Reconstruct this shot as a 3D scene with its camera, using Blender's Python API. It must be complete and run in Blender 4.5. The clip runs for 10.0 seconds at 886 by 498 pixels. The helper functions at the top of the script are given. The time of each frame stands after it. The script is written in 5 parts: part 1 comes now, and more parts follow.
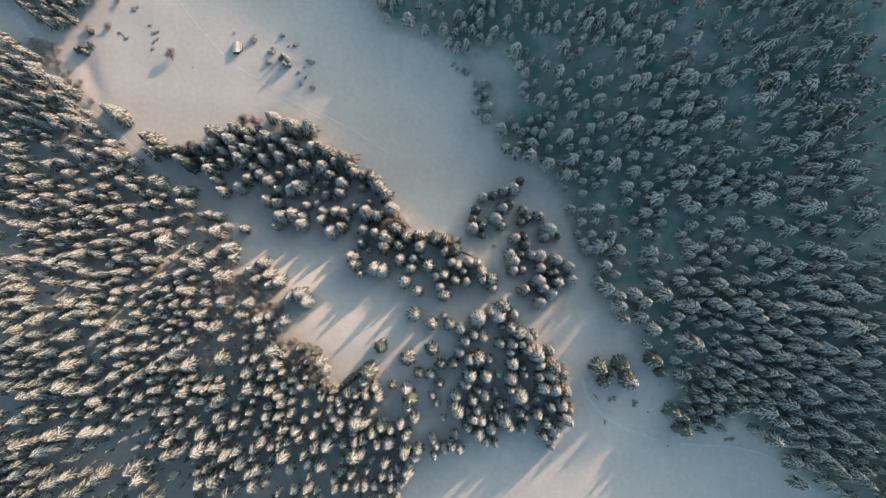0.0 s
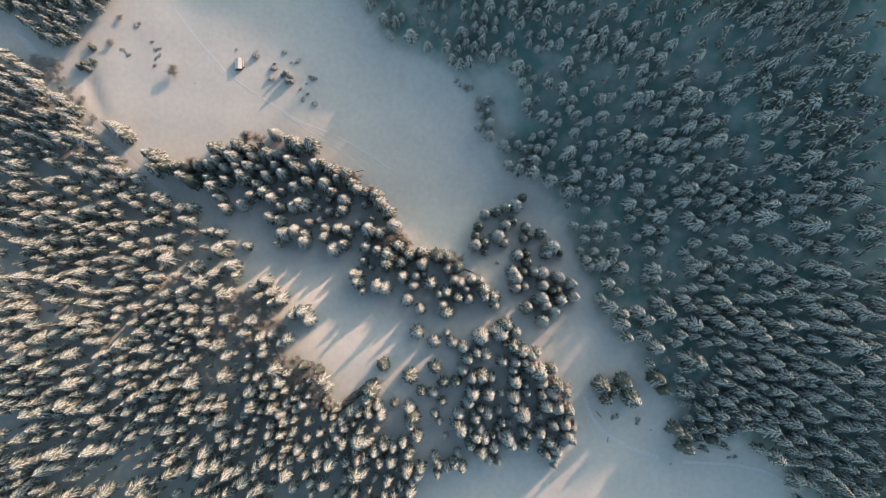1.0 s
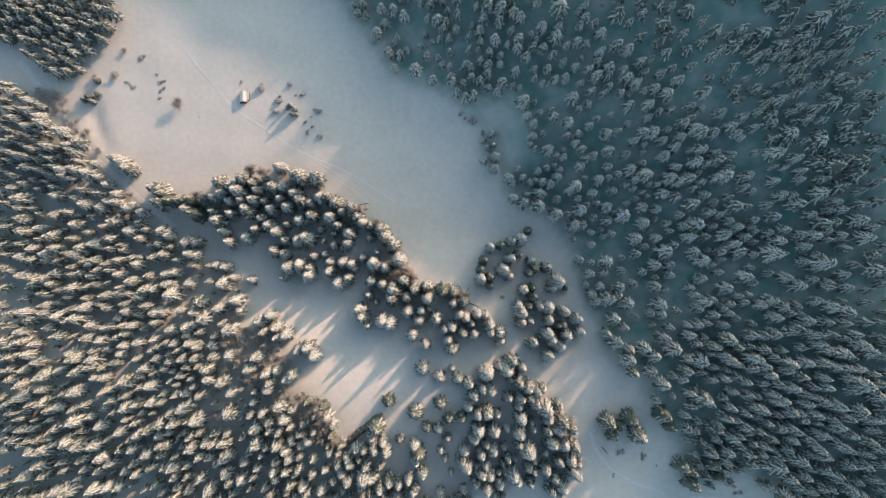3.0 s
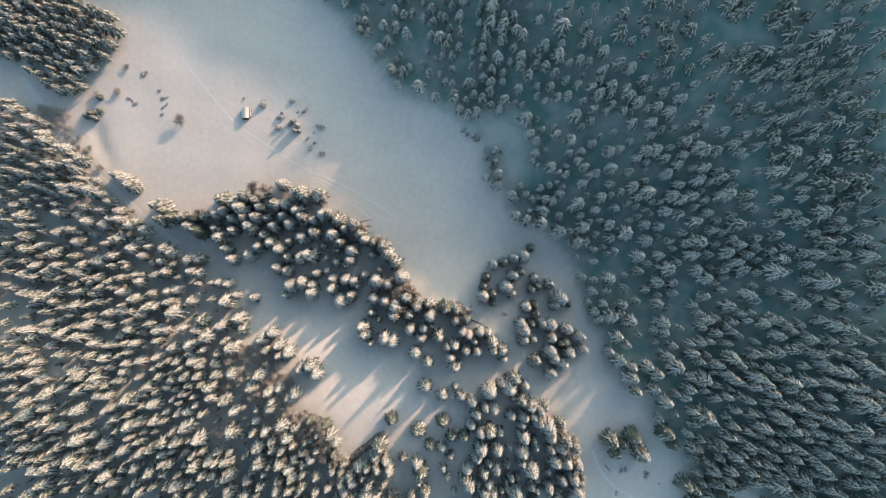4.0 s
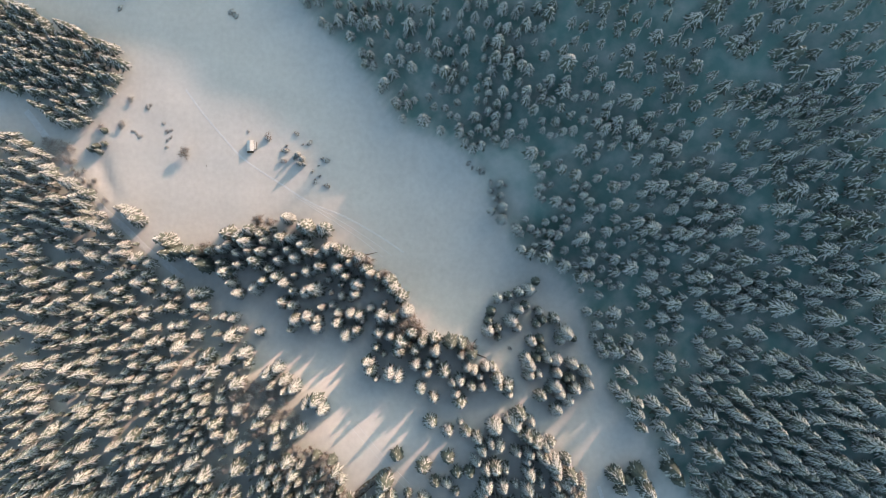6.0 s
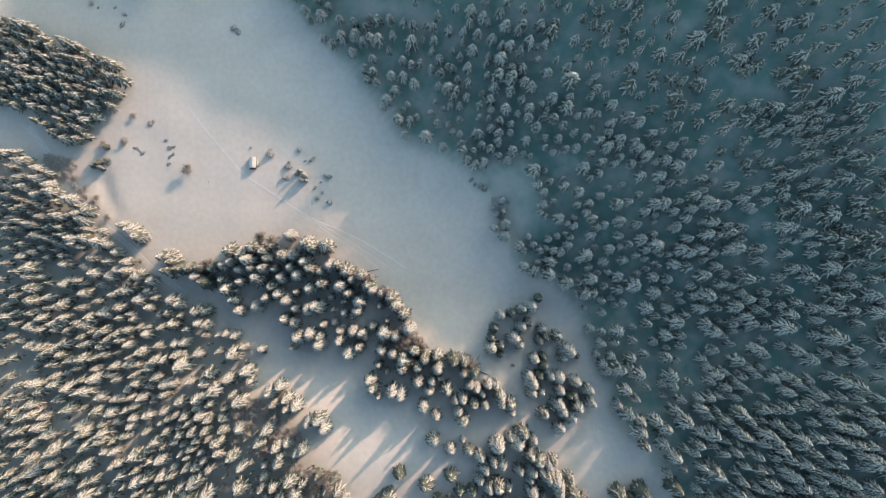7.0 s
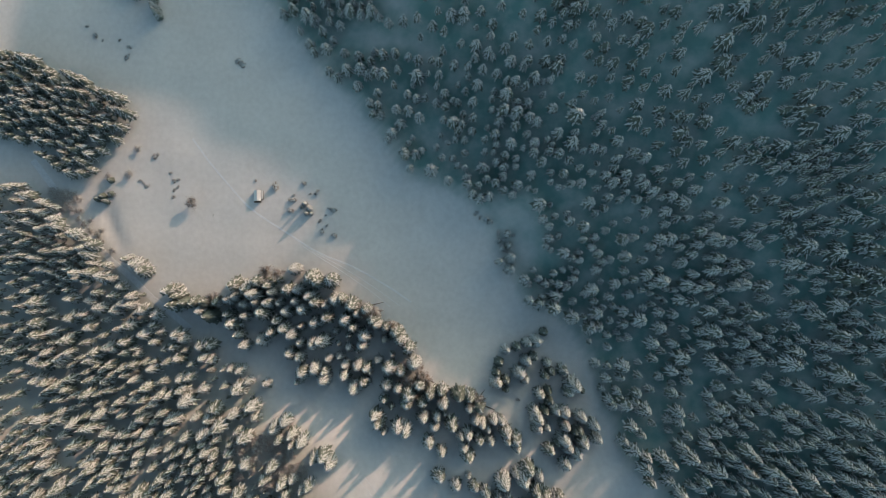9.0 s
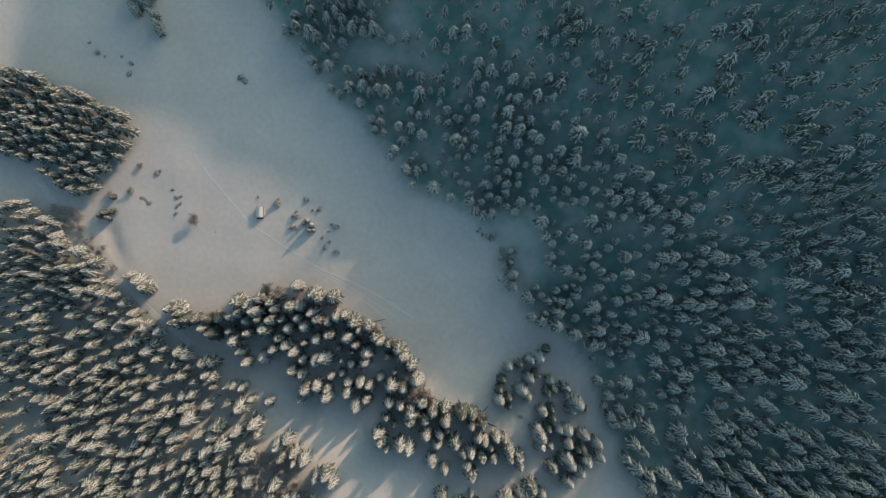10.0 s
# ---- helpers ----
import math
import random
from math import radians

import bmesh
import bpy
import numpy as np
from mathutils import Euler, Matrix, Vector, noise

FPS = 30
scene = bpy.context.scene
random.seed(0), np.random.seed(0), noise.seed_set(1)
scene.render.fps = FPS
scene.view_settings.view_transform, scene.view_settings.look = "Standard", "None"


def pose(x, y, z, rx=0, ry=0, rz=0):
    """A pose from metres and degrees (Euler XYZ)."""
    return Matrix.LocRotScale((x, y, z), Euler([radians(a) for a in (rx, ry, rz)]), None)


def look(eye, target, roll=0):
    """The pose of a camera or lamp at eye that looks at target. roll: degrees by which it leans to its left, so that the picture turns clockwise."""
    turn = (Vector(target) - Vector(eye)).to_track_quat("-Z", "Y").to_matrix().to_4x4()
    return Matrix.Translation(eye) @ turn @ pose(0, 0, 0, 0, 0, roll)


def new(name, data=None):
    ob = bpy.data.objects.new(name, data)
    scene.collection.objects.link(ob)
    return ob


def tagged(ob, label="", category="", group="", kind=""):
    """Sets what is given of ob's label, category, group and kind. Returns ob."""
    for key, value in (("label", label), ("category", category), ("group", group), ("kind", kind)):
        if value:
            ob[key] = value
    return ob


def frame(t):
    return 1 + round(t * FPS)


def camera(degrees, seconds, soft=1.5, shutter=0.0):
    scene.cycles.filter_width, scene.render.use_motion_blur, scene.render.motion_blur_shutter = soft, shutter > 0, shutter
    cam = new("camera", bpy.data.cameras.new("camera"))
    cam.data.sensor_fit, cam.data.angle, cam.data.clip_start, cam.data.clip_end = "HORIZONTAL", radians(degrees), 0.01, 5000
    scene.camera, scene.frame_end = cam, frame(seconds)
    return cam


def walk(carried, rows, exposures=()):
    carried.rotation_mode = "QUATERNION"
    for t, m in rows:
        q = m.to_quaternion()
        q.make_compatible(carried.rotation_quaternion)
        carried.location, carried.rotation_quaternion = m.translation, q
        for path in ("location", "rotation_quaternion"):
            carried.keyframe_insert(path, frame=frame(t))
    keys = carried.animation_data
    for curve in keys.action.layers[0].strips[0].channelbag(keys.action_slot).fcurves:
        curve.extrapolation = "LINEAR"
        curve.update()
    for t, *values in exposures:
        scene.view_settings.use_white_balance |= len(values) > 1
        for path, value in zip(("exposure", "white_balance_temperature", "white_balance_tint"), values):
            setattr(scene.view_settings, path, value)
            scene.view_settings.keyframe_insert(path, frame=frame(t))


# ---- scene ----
# ---------------------------------------------------------------- camera
cam = camera(65.0, 10.0, soft=0.6)
TIMES = [0.0, 0.1, 0.5, 1.0, 1.5, 2.0, 2.5, 3.0, 3.5, 4.0, 4.5, 5.0, 5.5, 6.0, 6.5, 7.0, 7.5, 8.0, 8.5, 9.0, 9.5, 9.9, 10.0]
EXPOSURES = [(0.0, 0.73, 7200, -3), (5.0, 0.98, 7200, -3), (7.5, 0.87, 7100, -5), (10.0, 0.2, 6800, -11)]
walk(cam, [(t, pose(-1.0723 * t, 7.1323 * t, 300.0, 1.8712, 0, 0) @ pose(0, 0, 0, 0, -1.0738, 0)) for t in TIMES], EXPOSURES)

# ---------------------------------------------------------------- light
SUN_AZ, SUN_EL = Vector((0.69, 0.72, 0)).normalized(), radians(16.0)
to_sun = Vector((SUN_AZ.x * math.cos(SUN_EL), SUN_AZ.y * math.cos(SUN_EL), math.sin(SUN_EL)))
world = bpy.data.worlds.new("winter_sky")
scene.world = world
world.use_nodes = True
sky = world.node_tree.nodes.new("ShaderNodeTexSky")
sky.sky_type, sky.sun_disc = "NISHITA", False
sky.dust_density, sky.ozone_density = 2.2, 1.2
sky.sun_elevation, sky.sun_rotation = SUN_EL, math.atan2(SUN_AZ.x, SUN_AZ.y)
world.node_tree.links.new(sky.outputs["Color"], world.node_tree.nodes["Background"].inputs["Color"])
world.node_tree.nodes["Background"].inputs["Strength"].default_value = 0.15
sun = new("sun", bpy.data.lights.new("sun", "SUN"))
sun.data.energy, sun.data.angle, sun.data.color = 2.4, radians(0.75), (1.0, 0.6, 0.495)
sun.matrix_world = look(to_sun * 900, (0, 0, 0))


# ---------------------------------------------------------------- materials
def material(name, base, second, scale, rough=0.8, bump=0.3, bump_scale=None, island=0.0, fine=None):
    """Two tones mixed by noise at two scales, with relief."""
    m = bpy.data.materials.new(name)
    m.use_nodes = True
    n, ln = m.node_tree.nodes, m.node_tree.links
    bsdf = n["Principled BSDF"]
    bsdf.inputs["Roughness"].default_value = rough
    bsdf.inputs["Specular IOR Level"].default_value = 0.25
    pos = n.new("ShaderNodeNewGeometry")
    big, small = n.new("ShaderNodeTexNoise"), n.new("ShaderNodeTexNoise")
    big.inputs["Scale"].default_value, small.inputs["Scale"].default_value = scale, fine or scale * 9
    big.inputs["Detail"].default_value = small.inputs["Detail"].default_value = 4
    for t in (big, small):
        ln.new(pos.outputs["Position"], t.inputs["Vector"])
    add = n.new("ShaderNodeMath")
    add.operation = "MULTIPLY_ADD"
    add.inputs[1].default_value = 0.5
    ln.new(small.outputs["Fac"], add.inputs[0])
    half = n.new("ShaderNodeMath")
    half.operation = "MULTIPLY"
    half.inputs[1].default_value = 0.5
    ln.new(big.outputs["Fac"], half.inputs[0])
    ln.new(half.outputs[0], add.inputs[2])
    last = add
    if island:
        off = n.new("ShaderNodeMath")
        off.operation = "MULTIPLY_ADD"
        off.inputs[1].default_value, = (island,)
        ln.new(pos.outputs["Random Per Island"], off.inputs[0])
        ln.new(add.outputs[0], off.inputs[2])
        last = off
    ramp = n.new("ShaderNodeMapRange")
    ramp.inputs["From Min"].default_value, ramp.inputs["From Max"].default_value = 0.35, 0.65 + island
    ln.new(last.outputs[0], ramp.inputs["Value"])
    mix = n.new("ShaderNodeMix")
    mix.data_type = "RGBA"
    mix.inputs["A"].default_value, mix.inputs["B"].default_value = (*base, 1), (*second, 1)
    ln.new(ramp.outputs["Result"], mix.inputs["Factor"])
    ln.new(mix.outputs["Result"], bsdf.inputs["Base Color"])
    if bump:
        bm_noise, bm_node = n.new("ShaderNodeTexNoise"), n.new("ShaderNodeBump")
        bm_noise.inputs["Scale"].default_value, bm_noise.inputs["Detail"].default_value = bump_scale or scale * 5, 6
        bm_node.inputs["Strength"].default_value, bm_node.inputs["Distance"].default_value = bump, 0.3
        ln.new(pos.outputs["Position"], bm_noise.inputs["Vector"])
        ln.new(bm_noise.outputs["Fac"], bm_node.inputs["Height"])
        ln.new(bm_node.outputs["Normal"], bsdf.inputs["Normal"])
    return m


SNOW = material("field_snow", (0.585, 0.575, 0.57), (0.675, 0.665, 0.66), 0.05, 0.75, 0.25, 0.25)
ROOF_SNOW = material("roof_snow", (0.68, 0.67, 0.65), (0.8, 0.79, 0.77), 0.4, 0.75, 0.25, 1.5)
BOUGH_SNOW = material("bough_snow", (0.37, 0.392, 0.405), (0.77, 0.795, 0.808), 0.8, 0.7, 0.4, 4.0, island=0.25, fine=4.5)
NEEDLES = material("spruce_needles", (0.092, 0.117, 0.103), (0.195, 0.22, 0.195), 0.6, 0.85, 0.3, 6.0, island=0.2)


def add_floor_shade(m):
    """Paints shade into the snow under the forest: a darker teal in noisy patches."""
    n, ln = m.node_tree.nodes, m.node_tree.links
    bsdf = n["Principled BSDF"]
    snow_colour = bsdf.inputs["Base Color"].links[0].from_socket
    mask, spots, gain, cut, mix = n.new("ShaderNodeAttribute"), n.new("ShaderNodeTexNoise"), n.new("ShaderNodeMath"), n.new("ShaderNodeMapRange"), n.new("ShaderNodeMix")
    mask.attribute_name = "forest_shade"
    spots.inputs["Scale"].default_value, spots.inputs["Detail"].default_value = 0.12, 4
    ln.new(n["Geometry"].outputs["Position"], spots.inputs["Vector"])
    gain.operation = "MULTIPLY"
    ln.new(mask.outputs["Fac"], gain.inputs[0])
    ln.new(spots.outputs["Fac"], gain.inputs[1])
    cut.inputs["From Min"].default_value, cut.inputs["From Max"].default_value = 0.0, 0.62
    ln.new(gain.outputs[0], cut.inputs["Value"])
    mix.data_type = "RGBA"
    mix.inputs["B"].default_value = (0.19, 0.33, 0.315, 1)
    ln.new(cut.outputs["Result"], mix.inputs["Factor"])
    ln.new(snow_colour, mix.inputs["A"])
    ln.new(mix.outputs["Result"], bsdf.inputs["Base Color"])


add_floor_shade(SNOW)
BARK = material("bark", (0.08, 0.06, 0.05), (0.18, 0.14, 0.11), 2.0, 0.9, 0.5, 8.0)
TWIG = material("bare_twigs", (0.28, 0.255, 0.24), (0.46, 0.43, 0.405), 1.5, 0.9, 0.3, 8.0, island=0.2)
TRACK = material("trodden_snow", (0.6, 0.61, 0.64), (0.75, 0.76, 0.78), 0.8, 0.8, 0.4, 3.0)
TWIG_BROWN = material("brown_twigs", (0.15, 0.115, 0.09), (0.29, 0.235, 0.19), 1.5, 0.9, 0.3, 8.0, island=0.2)
PLANK = material("weathered_boards", (0.10, 0.075, 0.055), (0.2, 0.155, 0.12), 3.0, 0.85, 0.4, 9.0)
SOIL = material("brown_earth", (0.10, 0.075, 0.055), (0.2, 0.16, 0.12), 0.7, 0.9, 0.5, 3.0)


# ---------------------------------------------------------------- terrain
def height(x, y):
    """Height of the snow: level valley floor, a knoll to the south, a long slope to the east up to an unseen ridge
    added to shade the valley.
    """
    x, y = np.asarray(x, float), np.asarray(y, float)
    t = np.clip((45 - y) / 80, 0, 1)
    z = 18 * t * t * (3 - 2 * t)
    s = np.minimum(0.8 * x + 0.6 * y, 265)
    z = z + 3.3 * np.logaddexp(0, (s - 56) / 10)
    u = np.clip((0.62 * x + 0.785 * y - 262) / 170, 0, 1)
    v = 0.785 * x - 0.62 * y
    crest = RIDGE + np.interp(v, RIDGE_AT, RIDGE_RISE)
    z = np.maximum(z, crest * u * u * (3 - 2 * u))
    for (ax, ay), (bx, by) in zip(DITCH, DITCH[1:]):
        k = np.clip(((x - ax) * (bx - ax) + (y - ay) * (by - ay)) / ((bx - ax) ** 2 + (by - ay) ** 2), 0, 1)
        away = np.hypot(x - ax - k * (bx - ax), y - ay - k * (by - ay))
        z = z - 0.55 * np.exp(-(away / 2.9) ** 2)
    z = z + 0.35 * np.sin(x / 23 + 1.3 * np.sin(y / 31)) * np.sin(y / 19 + 0.7) + 0.14 * np.sin(x / 7.1 + y / 5.3) * np.sin(y / 6.7 - x / 9.2)
    return z


# a shallow ditch under the snow at the meadow's western corner
DITCH = [(-149.9, 97.8), (-147.4, 87.4), (-145.6, 81.4), (-142.4, 76.0)]
# unseen crest shaped to place the valley's shade: rise above RIDGE at each place
RIDGE = 111.5
RIDGE_AT = [-320, -225, -216, -205, -176, -151, -131, -103, -65, -20, 0, 12, 30, 42, 55, 95, 128, 136, 144, 152, 175, 260]
RIDGE_RISE = [0.0, 0.0, 0.5, 12.0, 12.2, 6.4, 3.2, 1.8, 1.6, -1.0, 0.5, 6.0, 9.5, 10.5, 13.5, 24.0, 28.0, 32.0, 27.0, 31.5, 36.0, 36.0]


def mesh_from(name, verts, faces, mats, face_mats=None, smooth=False):
    me = bpy.data.meshes.new(name)
    me.from_pydata(verts, [], faces)
    for m in mats:
        me.materials.append(m)
    if face_mats is not None:
        me.polygons.foreach_set("material_index", face_mats)
    if smooth:
        me.polygons.foreach_set("use_smooth", [True] * len(me.polygons))
    me.update()
    return me


def inside(x, y, outline):
    hit = False
    for (ax, ay), (bx, by) in zip(outline, outline[1:] + outline[:1]):
        if (ay > y) != (by > y) and x < (bx - ax) * (y - ay) / (by - ay) + ax:
            hit = not hit
    return hit


# outlines of the closed forests
WEST = [(-205, 103), (-174, 99), (-163, 87), (-153, 78), (-144, 66), (-132, 56), (-120, 43), (-108, 31), (-97, 21), (-83, 14), (-77, 3), (-61, -4), (-58, -17), (-57, -26), (-42, -35), (-37, -46), (-22, -46), (-16, -61), (-2, -70), (-13, -87), (-16, -102), (-205, -102)]
NORTH_WEST = [(-208, 160), (-190, 156), (-176, 154), (-159, 147), (-138, 135), (-137, 126), (-145, 116), (-154, 107), (-163, 103), (-175, 114), (-184, 121), (-208, 125)]
EAST = [(-95, 205), (-80, 185), (-72, 176), (-58, 157), (-44, 142), (-27, 121), (-18, 107), (-2, 102), (10, 95), (17, 79), (27, 67), (31, 53), (45, 48), (52, 41), (61, 23), (64, 8), (68, 0), (71, -13), (82, -20), (88, -35), (95, -42), (101, -53), (105, -64), (124, -57), (139, -70), (148, -78), (156, -87), (166, -102), (192, -102), (188, 60), (168, 196), (-100, 206)]

SLOPE_FOOT = [(102, -48), (116, -20), (122, 2), (190, 6), (190, -100), (168, -98), (156, -84), (146, -74), (136, -64), (126, -54), (112, -58)]
# sunny gaps in the western forest
SUNNY_GAPS = (
    [(-85.6, -0.2), (-71.7, -3.6), (-55.0, -17.9), (-59.1, -29.9), (-75.5, -37.5), (-92.1, -34.1), (-87.6, -14.6)],
    [(-134.2, -73.7), (-125.6, -64.6), (-118.0, -59.2), (-112.1, -60.3), (-117.9, -66.8), (-122.2, -73.8)],
)
# open glades inside the eastern forest
CLEARINGS = (
    [(1.7, 93.4), (17.7, 94.3), (33.8, 91.7), (39.0, 81.9), (36.2, 67.3), (28.6, 63.5), (21.5, 67.8), (15.1, 79.7), (7.9, 87.4)],
    [(-49.1, 164.2), (-46.6, 170.1), (-39.3, 170.6), (-27.3, 168.0), (-18.2, 164.6), (-14.3, 160.6), (-21.4, 158.1), (-37.0, 159.5)],
    [(-31.4, 182.9), (-27.2, 172.4), (-17.8, 170.8), (-14.2, 181.4)],
    [(-21.4, 159.9), (-8.4, 160.8), (-7.2, 152.7), (-12.6, 151.8)],
)


def build_ground():
    far = [12 * 1.35 ** k for k in range(15)]
    xs = np.array([-240 - d for d in reversed(np.cumsum(far))] + list(np.arange(-240, 241, 2.0)) + [240 + d for d in np.cumsum(far)])
    ys = np.array([-160 - d for d in reversed(np.cumsum(far))] + list(np.arange(-160, 281, 2.0)) + [280 + d for d in np.cumsum(far)])
    gx, gy = np.meshgrid(xs, ys)
    gz = height(gx, gy)
    nx, ny = len(xs), len(ys)
    idx = np.arange(nx * ny).reshape(ny, nx)
    faces = np.stack([idx[:-1, :-1], idx[:-1, 1:], idx[1:, 1:], idx[1:, :-1]], -1).reshape(-1, 4)
    verts = np.stack([gx, gy, gz], -1).reshape(-1, 3)
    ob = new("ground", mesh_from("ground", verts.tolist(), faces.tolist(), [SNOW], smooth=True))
    # painted shade: how far each point lies inside the forest outlines, weaker in glades
    shade_mask = ob.data.attributes.new("forest_shade", "FLOAT", "POINT")
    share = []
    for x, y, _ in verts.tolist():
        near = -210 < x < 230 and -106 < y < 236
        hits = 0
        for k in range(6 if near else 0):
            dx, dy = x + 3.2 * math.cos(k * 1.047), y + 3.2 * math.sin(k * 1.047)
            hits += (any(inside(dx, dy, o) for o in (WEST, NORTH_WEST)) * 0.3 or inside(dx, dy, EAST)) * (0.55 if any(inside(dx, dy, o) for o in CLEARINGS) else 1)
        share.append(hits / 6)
    shade_mask.data.foreach_set("value", share)
    return tagged(ob, "smooth deep snow on meadow, snow tinted darker for shade under spruces", "snow ground", kind="structure")


build_ground()


# ---------------------------------------------------------------- trees
class Shape:
    """Vertices and faces gathered for one mesh; slot is the material of each face."""

    def __init__(self):
        self.v, self.f, self.m = [], [], []

    def strip(self, pts, widths, lift, sag, azimuth, slot):
        """A bough: a ridged strip along pts (radius, height) that ends in a point."""
        ca, sa = math.cos(azimuth), math.sin(azimuth)
        rows = []
        for (r, z), w in zip(pts[:-1], widths):
            row = []
            for side, dz in ((-1, -sag), (0, lift), (1, -sag)):
                row.append(len(self.v))
                self.v.append((r * ca - side * w * sa, r * sa + side * w * ca, z + dz * (0.4 + w)))
            rows.append(row)
        tip = len(self.v)
        self.v.append((pts[-1][0] * ca, pts[-1][0] * sa, pts[-1][1]))
        for a, b in zip(rows, rows[1:]):
            self.f += [(a[0], b[0], b[1], a[1]), (a[1], b[1], b[2], a[2])]
            self.m += [slot, slot]
        a = rows[-1]
        self.f += [(a[0], tip, a[1]), (a[1], tip, a[2])]
        self.m += [slot, slot]

    def spray(self, az0, az1, r0, z0, r1, z1, w, sag, slot):
        """A short ridged clump from one radius and height to another, its two sides hanging."""
        a = Vector((r0 * math.cos(az0), r0 * math.sin(az0), z0))
        b = Vector((r1 * math.cos(az1), r1 * math.sin(az1), z1))
        d = b - a
        side = Vector((-d.y, d.x, 0)).normalized() * w
        mid = a.lerp(b, 0.55) - Vector((0, 0, sag * w * 2.2))
        k = len(self.v)
        self.v += [tuple(a), tuple(mid - side), tuple(b), tuple(mid + side)]
        self.f += [(k, k + 1, k + 2), (k, k + 2, k + 3)]
        self.m += [slot, slot]

    def feather(self, azimuth, bend, r0, r1, z0, dip, w, slot):
        """An arching bough, rounded across, that droops to a blunt end."""
        rows = []
        for t, q in ((0.0, 0.6), (0.5, 1.0), (1.0, 0.5)):
            r, az = r0 + (r1 - r0) * t, azimuth + bend * t
            ca, sa, z = math.cos(az), math.sin(az), z0 - dip * t * t + 0.1
            row = []
            for side in (-1, 0, 1):
                row.append(len(self.v))
                reach = r if not side else r - 0.12 * (r1 - r0) * t
                self.v.append((reach * ca - side * w * q * sa, reach * sa + side * w * q * ca, z - (0.75 * w * q if side else 0)))
            rows.append(row)
        a, b, c = rows
        self.f += [(a[0], b[0], b[1], a[1]), (a[1], b[1], b[2], a[2]), (b[0], c[0], c[1], b[1]), (b[1], c[1], c[2], b[2])]
        self.m += [slot] * 4

    def twig(self, a, b, w, slot):
        """A thin three-sided stick from a to a point at b."""
        d = (b - a).normalized()
        side = d.orthogonal().normalized() * w
        up = d.cross(side)
        ids = []
        for q in (side, up * 0.87 - side * 0.5, -up * 0.87 - side * 0.5):
            ids.append(len(self.v))
            self.v.append(tuple(a + q))
        tip = len(self.v)
        self.v.append(tuple(b))
        for k in range(3):
            self.f.append((ids[k], ids[(k + 1) % 3], tip))
            self.m.append(slot)

    def cone(self, rings, sides, slot, rnd=None, wobble=0.0):
        """Rings of (radius, height), the last one a point."""
        ids = []
        for r, z in rings[:-1]:
            ring = []
            for k in range(sides):
                a = 2 * math.pi * k / sides
                q = r * (1 + (rnd.uniform(-wobble, wobble) if rnd else 0))
                ring.append(len(self.v))
                self.v.append((q * math.cos(a), q * math.sin(a), z))
            ids.append(ring)
        tip = len(self.v)
        self.v.append((0, 0, rings[-1][1]))
        for a, b in zip(ids, ids[1:]):
            for k in range(sides):
                j = (k + 1) % sides
                self.f.append((a[k], a[j], b[j], b[k]))
                self.m.append(slot)
        for k in range(sides):
            self.f.append((ids[-1][k], ids[-1][(k + 1) % sides], tip))
            self.m.append(slot)


def spruce_shapes(rnd, whorls, tall=16.0, wide=2.9, start=0.2, load=0.0, around=7):
    """A snow-laden spruce: trunk, dark inner crown, and whorls of arching boughs, each a feather of snow over a fan of needles."""
    trunk, crown = Shape(), Shape()
    trunk.cone([(0.24, -0.6), (0.2, tall * 0.3), (0.1, tall * 0.75), (0, tall * 0.97)], 6, 0)
    crown.cone([(wide * 0.62, tall * start), (wide * 0.5, tall * 0.45), (wide * 0.25, tall * 0.75), (0, tall * 0.98)], 7, 0, rnd, 0.25)
    one_side, side_turn, step = rnd.uniform(0, 0.2), rnd.uniform(0, 6.28), tall * (0.96 - start) / whorls
    for k in range(whorls):
        u = 1 - (1 - (k + 0.5) / whorls) ** 0.9
        count = around if u < 0.75 else around - 2
        spread = wide * (0.1 + 0.92 * (1 - u) ** 0.58) * rnd.uniform(0.9, 1.08)
        for j in range(count):
            az = (j + 0.5 * (k % 2) + rnd.uniform(-0.28, 0.28)) * 6.2832 / count + 0.4 * k
            z0 = tall * (start + (0.97 - start) * u) + rnd.uniform(-0.4, 0.4) * step
            r = spread * rnd.uniform(0.84, 1.08) * (1 + one_side * math.cos(az - side_turn))
            dip, w = r * rnd.uniform(0.55, 0.88), (0.095 + 0.066 * r) * rnd.uniform(0.75, 1.25)
            bend = rnd.uniform(-0.14, 0.14)
            crown.spray(az, az + bend, 0.2 * r, z0 - 0.2, r * rnd.uniform(0.92, 1.06), z0 - dip * 1.05 - 0.15, 1.7 * w, 0.35, 0)
            slot = 1 if rnd.random() < 0.84 + 0.12 * u + load else 0
            crown.feather(az, bend, 0.3 * r, r * 0.98, z0, dip, w, slot)
            for side in (rnd.choice((-1, 1)),):
                at, turn = rnd.uniform(0.3, 0.5), side * rnd.uniform(0.3, 0.5)
                out = rnd.uniform(0.78, 0.95)
                tip_slot = slot if rnd.random() < 0.8 else 0
                crown.spray(az + bend * at, az + turn, at * r, z0 - dip * at ** 2 + 0.05, out * r, z0 - dip * out ** 2 - 0.05, 0.55 * w, 0.2, tip_slot)
    crown.cone([(0.22, tall * 0.92), (0.14, tall * 0.98), (0, tall * 1.01)], 5, 1)
    return trunk, crown


